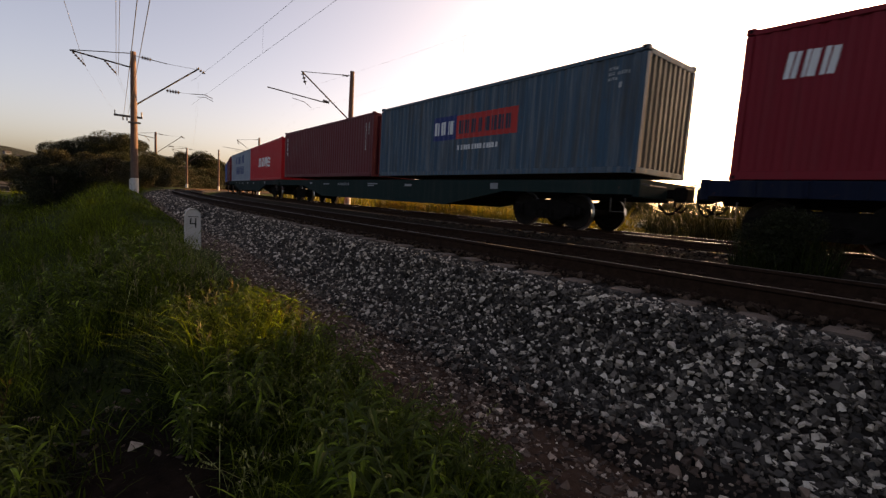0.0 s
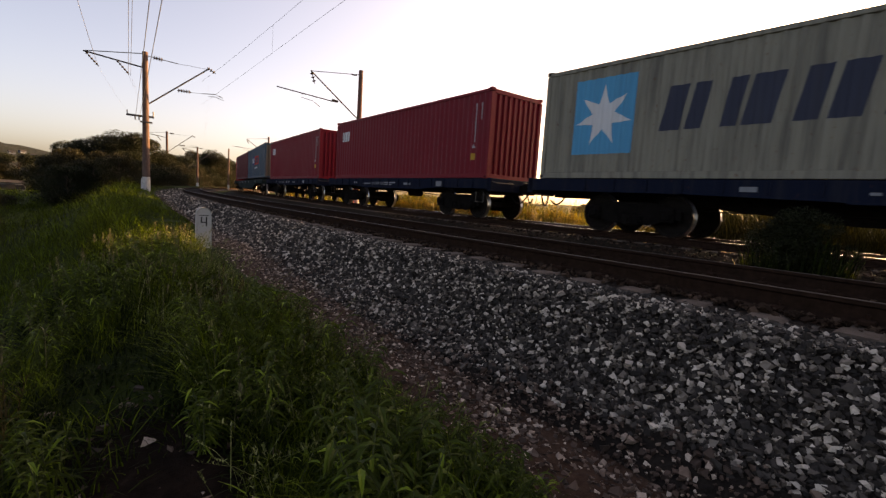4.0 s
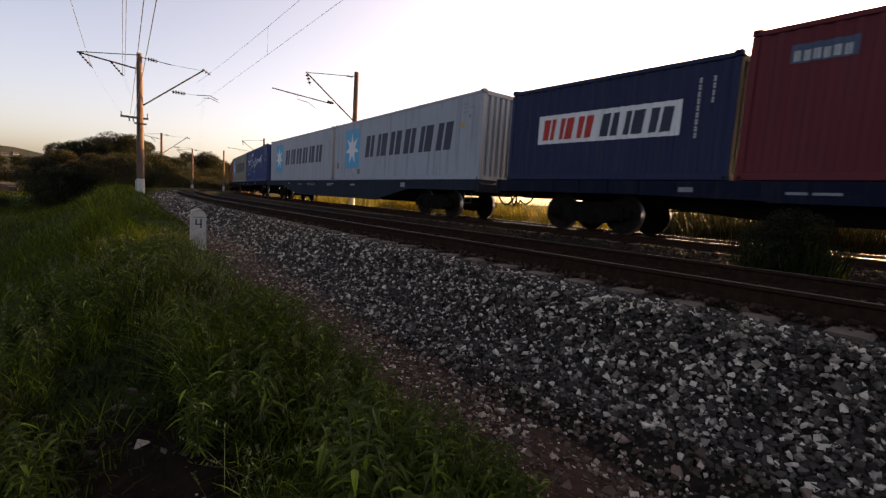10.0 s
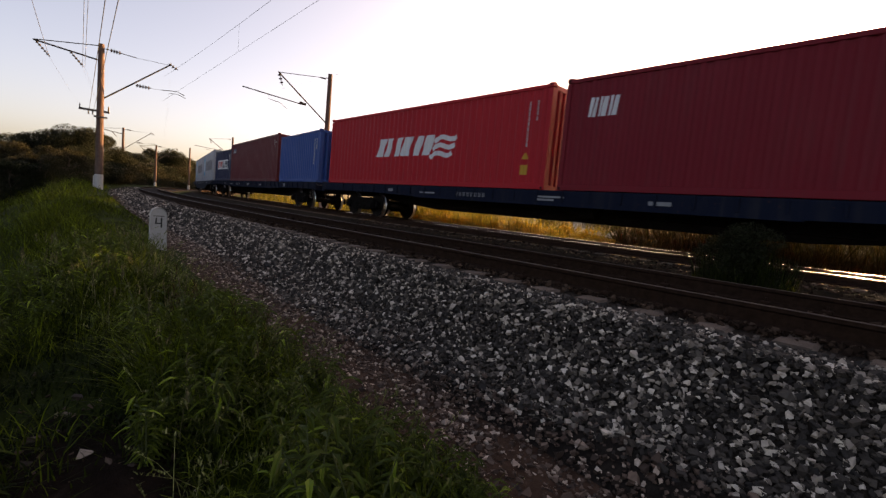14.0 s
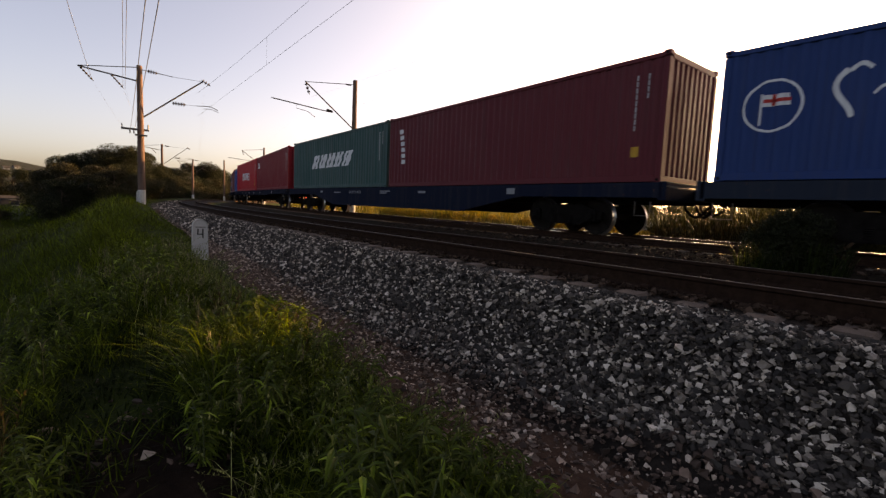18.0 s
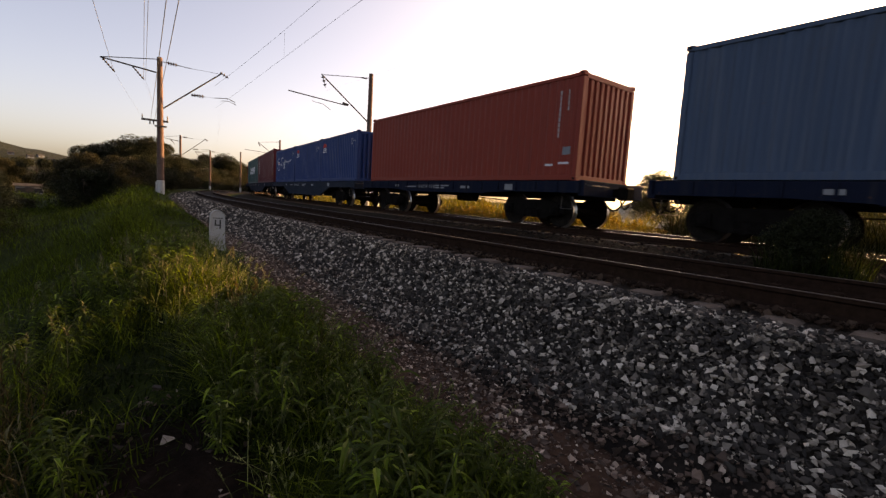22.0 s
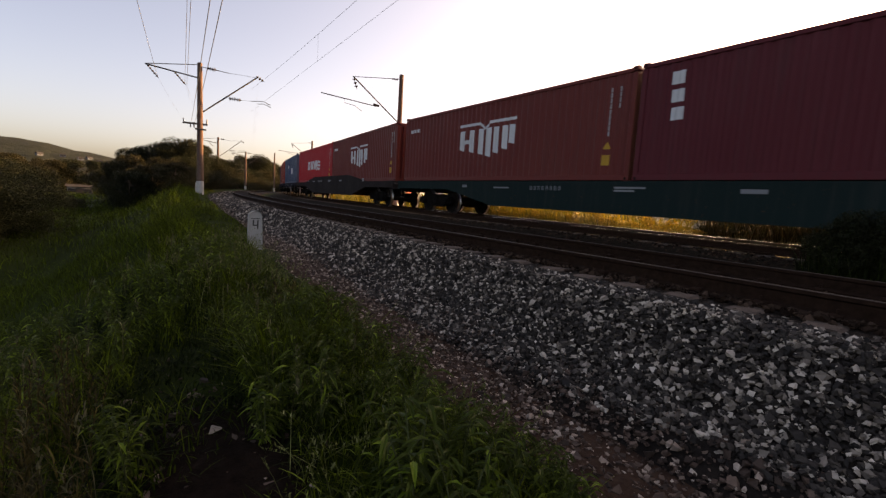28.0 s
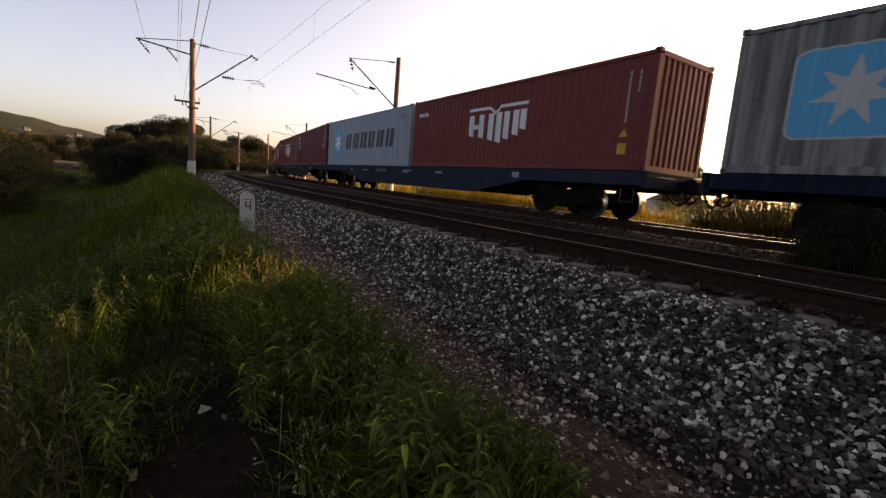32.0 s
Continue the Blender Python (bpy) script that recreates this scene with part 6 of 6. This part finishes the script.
for i, (az, r, el, w) in enumerate(((0.6, 66, 3.3, 1.0), (2.8, 62, 4.1, 1.1), (4.9, 60, 4.85, 1.15), (6.6, 66, 4.3, 1.1), (8.3, 74, 3.3, 1.0),
                                    (10.0, 160, 3.0, 1.1), (11.6, 175, 3.5, 1.1), (12.9, 165, 3.7, 1.0), (14.2, 185, 3.1, 1.1), (15.4, 200, 2.6, 1.2), (16.8, 215, 2.0, 1.3), (18.4, 230, 1.6, 1.4), (20.5, 250, 1.4, 1.5))):
    plant(TREES[i % 3], az, r, el, "tree", "dark leafy tree against the evening sky", wide=w, turn=37 * i)
for i, (az, r, el, w) in enumerate(((-12.5, 25, 1.6, 1.3), (-8.6, 27, 0.7, 1.2), (-15.5, 23, 2.0, 1.3), (-10.2, 40, 0.9, 1.1), (-9.4, 44, 1.3, 1.0), (-4.2, 46, -2.0, 1.6), (1.0, 46, 1.3, 1.0), (0.4, 42, 1.2, 1.1), (2.4, 44, 2.1, 1.1), (4.4, 41, 2.5, 1.0), (5.9, 46, 2.0, 1.0),
                                    (-16, 38, 1.4, 1.2), (-20, 36, 1.2, 1.2), (7.4, 62, 1.0, 1.2), (8.8, 80, 1.3, 1.2), (9.6, 96, 1.0, 1.0), (10.6, 120, 1.0, 1.3), (12.0, 130, 0.9, 1.3), (13.2, 150, 0.7, 1.4), (-3.2, 104, 1.9, 1.3), (-9.5, 70, 1.8, 1.2), (-12, 75, 2.0, 1.4),
                                    (-11.5, 52, 1.6, 1.4), (-9.6, 54, 1.9, 1.2), (-6.0, 100, 1.6, 1.2), (0.6, 56, 2.2, 1.0), (1.4, 54, 2.6, 1.2), (3.4, 52, 2.6, 1.2), (5.2, 56, 2.8, 1.2), (6.8, 56, 1.6, 1.2), (-14.5, 56, 1.8, 1.4), (-18, 52, 1.8, 1.5), (7.8, 72, 2.0, 1.3), (10.2, 140, 1.9, 1.6), (11.5, 150, 2.0, 1.6), (13.0, 160, 2.0, 1.5), (14.6, 175, 1.8, 1.5), (16, 195, 1.5, 1.6))):
    olive = i % 3 != 1
    plant(FIELD if r < 30 else BUSHES[1 if olive else (0, 2)[i % 2]], az, r, el, "bush", "rounded olive-brown bush at the field's edge" if olive else "dense dark bush at the field's edge", wide=w, turn=51 * i, h0=4.0)
plant(TREES[1], 63.8, 62, 4.9, "tree", "small dark tree beyond the reeds", wide=0.8)
for i, (az, r, el) in enumerate(((69, 46, 1.5), (58, 70, 0.5), (50, 80, 0.4), (43, 90, 0.5), (75, 44, 1.7), (37, 100, 0.6), (81, 42, 1.6), (88, 42, 1.8))):
    plant(BUSHES[i % 3], az, r, el, "bush", "low bush beyond the reeds", wide=1.6, turn=70 * i, h0=4.0)

# low yellow-leaved bushes among the reeds
M["leaf_gold"] = leaf_mat("leaf_gold", (0.055, 0.045, 0.005), (0.235, 0.155, 0.017), 0.5)
GOLD = [tree_meshes(80 + i, 1.5, 1.0, trunk=0.03, leaf=0.075, mat="leaf_gold", clumps=24, n_leaf=130, low=0.1) for i in range(2)]
rb = random.Random(8)
for i in range(18):
    p = on_track(5.5 + 1.25 * i + rb.uniform(-0.4, 0.4), X_FAR + rb.uniform(3.7, 5.2))
    k = rb.uniform(0.65, 1.0)
    ob = thing("bush", "low yellow-leaved bush among the reeds, lit from behind", "bush", "bushes among the reeds", at=pose(p.x, p.y, ground_z(p.x, p.y) - 0.02, 0, 0, rb.uniform(0, 360)))
    ob.scale = (k, k, k * rb.uniform(0.8, 1.1))
    part("trunk", GOLD[i % 2][0], ob)
    part("crown", GOLD[i % 2][1], ob)

# shrub between the tracks
rng = np.random.default_rng(90)
b, cs = Build(), []
for i in range(34):
    a, u = rng.uniform(0, 6.283), rng.uniform(0.2, 1.0)
    q = 0.62 * math.sin(math.pi * (0.25 + 0.65 * u)) * rng.uniform(0.3, 1.0)
    c = np.array([math.cos(a) * q, math.sin(a) * q * 1.15, 1.2 * u])
    cs.append(c)
    b.line([(0.05 * math.cos(a), 0.05 * math.sin(a), -0.1), tuple(c * 0.55), tuple(c)], [0.016, 0.011, 0.004], 5)
v, f = foliage(rng, cs, [0.24] * len(cs), 700, 0.032)
sh = thing("shrub", "dark green leafy shrub growing between the tracks", "shrub", at=pose(8.6, 1.75, ground_z(8.6, 1.75) - 0.02))
part("stem", b.mesh("stem", M["stem"]), sh)
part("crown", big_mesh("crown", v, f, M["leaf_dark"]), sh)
n = 900
a, q = rng.uniform(0, 6.283, n), 0.6 * np.sqrt(rng.uniform(0, 1, n))
v, f = blades(np.column_stack([q * np.cos(a), 1.15 * q * np.sin(a), np.full(n, -0.05)]), rng.uniform(0.5, 1.25, n) * (1.1 - 0.5 * q), np.full(n, 0.014), 0.35, 91)
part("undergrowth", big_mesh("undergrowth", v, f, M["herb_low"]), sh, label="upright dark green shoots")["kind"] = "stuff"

# ---------------------------------------------------------------- kilometre-picket post
post = thing("picket_post", "whitewashed concrete track marker post with number four", "post", at=pose(2.02, 9.42, verge(9.42) - 0.03, 0, 0, -6))
out = [(-0.142, -0.3), (0.142, -0.3), (0.126, 0.68)] + [(0.126 * math.cos(a), 0.70 + 0.126 * math.sin(a)) for a in [math.pi * i / 10 for i in range(11)]] + [(-0.126, 0.68)]
pm = Build()
n = len(out)
rings = [(0.06, 0.97), (0.085, 1.0), (-0.085, 1.0), (-0.06, 0.97)]
pm.add([(x * k, y, 0.25 + (z - 0.25) * k if z > 0 else z) for y, k in [(-q[0], q[1]) for q in rings] for x, z in out],
       [(j * n + i, j * n + (i + 1) % n, (j + 1) * n + (i + 1) % n, (j + 1) * n + i) for j in range(3) for i in range(n)] + [tuple(range(n - 1, -1, -1)), tuple(range(3 * n, 4 * n))])
part("body", pm.mesh("body"), post, M["pole_white"])
M["black"] = rough_mat("black_paint", [(0.3, (0.02, 0.02, 0.02)), (0.7, (0.05, 0.05, 0.05))], 20, bump=0.1)
nm = Build().prism([(0.0, 0.0), (0.028, 0.0), (0.028, 0.21), (0.0, 0.21)], -0.002, 0.002)
nm.prism([(-0.10, 0.075), (0.0, 0.075), (0.0, 0.10), (-0.10, 0.10)], -0.002, 0.002)
nm.prism([(-0.10, 0.10), (-0.074, 0.10), (-0.066, 0.205), (-0.092, 0.205)], -0.002, 0.002)
part("numeral", nm.mesh("numeral"), post, M["black"], "black painted open-topped numeral", at=pose(0.03, -0.0875, 0.47, rz=-90) @ Matrix.Scale(0.85, 4))
part("number_line", Build().box(-0.085, 0.085, -0.0885, -0.0855, 0.67, 0.682).mesh("number_line"), post, M["black"])

# ---------------------------------------------------------------- far things
M["wall_pale"] = rough_mat("wall_pale", [(0.3, (0.3, 0.29, 0.27)), (0.7, (0.45, 0.43, 0.4))], 1.5, bump=0.2)
M["roof_dark"] = rough_mat("roof_dark", [(0.3, (0.03, 0.028, 0.028)), (0.7, (0.06, 0.054, 0.052))], 2, bump=0.3, gloss=0.03)
M["pane_dark"] = rough_mat("pane_dark", [(0.3, (0.02, 0.02, 0.025)), (0.7, (0.03, 0.03, 0.035))], 2, rough=0.15, bump=0.0)


def house(x, y, w, d, h, turn, label, roof_h=1.2, base=None, name="house", wall="wall_pale"):
    z = ground_z(x, y) if base is None else base
    ob = thing(name, label, "house" if name == "house" else "shed", at=pose(x, y, z, 0, 0, turn))
    part("wall", Build().box(-w / 2, w / 2, -d / 2, d / 2, -0.5, h).mesh("wall"), ob, M[wall])
    rv = [(-w / 2 - 0.25, -d / 2 - 0.25, h), (w / 2 + 0.25, -d / 2 - 0.25, h), (w / 2 + 0.25, d / 2 + 0.25, h), (-w / 2 - 0.25, d / 2 + 0.25, h), (-w / 2 - 0.25, 0, h + roof_h), (w / 2 + 0.25, 0, h + roof_h)]
    part("roof", Build().add(rv, [(0, 1, 5, 4), (2, 3, 4, 5), (0, 4, 3), (1, 2, 5), (0, 3, 2, 1)]).mesh("roof"), ob, M["roof_dark"])
    part("door", Build().box(-0.45, 0.45, -d / 2 - 0.03, -d / 2 + 0.02, 0, min(2.0, h - 0.2)).mesh("door"), ob, M["roof_dark"])
    for sx in (-1, 1):
        part("window", Build().box(sx * w * 0.3 - 0.5, sx * w * 0.3 + 0.5, -d / 2 - 0.03, -d / 2 + 0.02, h * 0.4, h * 0.8).mesh("window"), ob, M["pane_dark"])
    return ob


M["wall_old"] = rough_mat("wall_old", [(0.3, (0.13, 0.125, 0.12)), (0.7, (0.22, 0.212, 0.205))], 1.5, bump=0.2)
M["wall_far"] = rough_mat("wall_far", [(0.3, (0.07, 0.08, 0.10)), (0.7, (0.11, 0.125, 0.155))], 1.5, bump=0.2)
house(-5.9, 89.8, 3.0, 3.0, 1.55, 5, "small grey shed among the bushes", 0.35, name="shed", base=-2.4, wall="wall_old")
house(61, 6.9, 9, 7, 3.2, 70, "low house with a dark gable roof beyond the reeds", 2.2)
house(78, 40, 10, 7, 3.0, 40, "low pale house beyond the pond", 2.0)

# wooded ridge with houses, far off
M["ridge"] = rough_mat("ridge_woods", [(0.3, (0.005, 0.0075, 0.004)), (0.6, (0.009, 0.0125, 0.0065)), (0.8, (0.014, 0.017, 0.009))], 0.03, bump=1.0, dist=3.0)
rv, rf = [], []
azs = [-40 + 1.0 * i for i in range(54)]
for a in azs:
    hgt = 500 * math.tan(radians(3.75 if a < -10 else 3.75 - 1.25 * smooth(-10, 1, a) - 2.2 * smooth(0, 12, a)))
    hgt *= 1 + 0.05 * noise.noise((a * 0.5, 0, 0)) + 0.03 * noise.noise((a * 2.1, 4, 0))
    for r, k in ((330, -0.08), (390, 0.35), (450, 0.78), (500, 1.0), (560, 1.05), (700, 0.2)):
        rv.append((r * math.sin(radians(a)), r * math.cos(radians(a)), -3 + hgt * k * (1 + (0.06 * noise.noise((a * 0.9, r * 0.02, 2)) if 0 < k < 1.1 else 0))))
for i in range(len(azs) - 1):
    rf += [(i * 6 + j, i * 6 + j + 1, (i + 1) * 6 + j + 1, (i + 1) * 6 + j) for j in range(5)]
thing("ridge", "wooded ridge far beyond the field", "hill", me=link_mesh("ridge", rv, rf, M["ridge"], True), kind="structure")
for i, (az, el, r) in enumerate(((-4.9, 2.3, 430), (-3.6, 2.15, 420), (-2.9, 2.25, 440), (-2.1, 2.0, 430), (-1.3, 1.9, 440), (-6.6, 2.3, 410), (0.2, 1.7, 450))):
    house(r * math.sin(radians(az)), r * math.cos(radians(az)), 3.4, 3, 1.3, az * -1 + 12 * (i % 3), "distant grey house on the ridge", 0.7, base=0.56 + r * math.tan(radians(el)) - 3, wall="wall_far")

# pond beyond the reeds
M["water"], nt, b = node_mat("water")
b.inputs["Base Color"].default_value, b.inputs["Roughness"].default_value = (0.02, 0.025, 0.02, 1), 0.08
bumped(nt, b, noisy(nt, 1.5, 3, 0.5), 0.15, 0.05)
pts = [(38 + 10 * math.cos(a) * (1 + 0.15 * math.sin(3 * a)), 18.5 + 8 * math.sin(a) * (1 + 0.12 * math.cos(2 * a)), -1.83) for a in [6.283185 * i / 40 for i in range(40)]]
thing("pond", "still pond reflecting the bright sky", "water", me=link_mesh("pond", pts, [tuple(range(40))], M["water"]), kind="structure")

# ---------------------------------------------------------------- what moves
def motions():
    times = [i * 0.5 for i in range(65)]
    for ob, mid, pivot, lift, load in TRAIN:
        rows = [(t, wagon_pose(mid + run(t), pivot)) for t in times]
        walk(ob, rows)
        for box, shift in load:
            walk(box, [(t, m @ pose(0, shift, DECK + lift)) for t, m in rows])
    # wheels roll while their wagon is near
    where = {ob: mid for ob, mid, pivot, lift, load in TRAIN}
    for wheel, ob in WHEELSETS:
        at = wheel.matrix_basis.translation
        rows, n = [], 480
        for i in range(n + 1):
            t = 32.0 * i / n
            s = where[ob] + run(t)
            if -22 < s < 75:
                rows.append((t, pose(at.x, at.y, at.z, -math.degrees(run(t) / WHEEL_R) % 360)))
        if not rows:
            continue
        if rows[0][0] > 0:
            rows.insert(0, (0.0, rows[0][1]))
        if rows[-1][0] < 32:
            rows.append((32.0, rows[-1][1]))
        walk(wheel, rows)


motions()
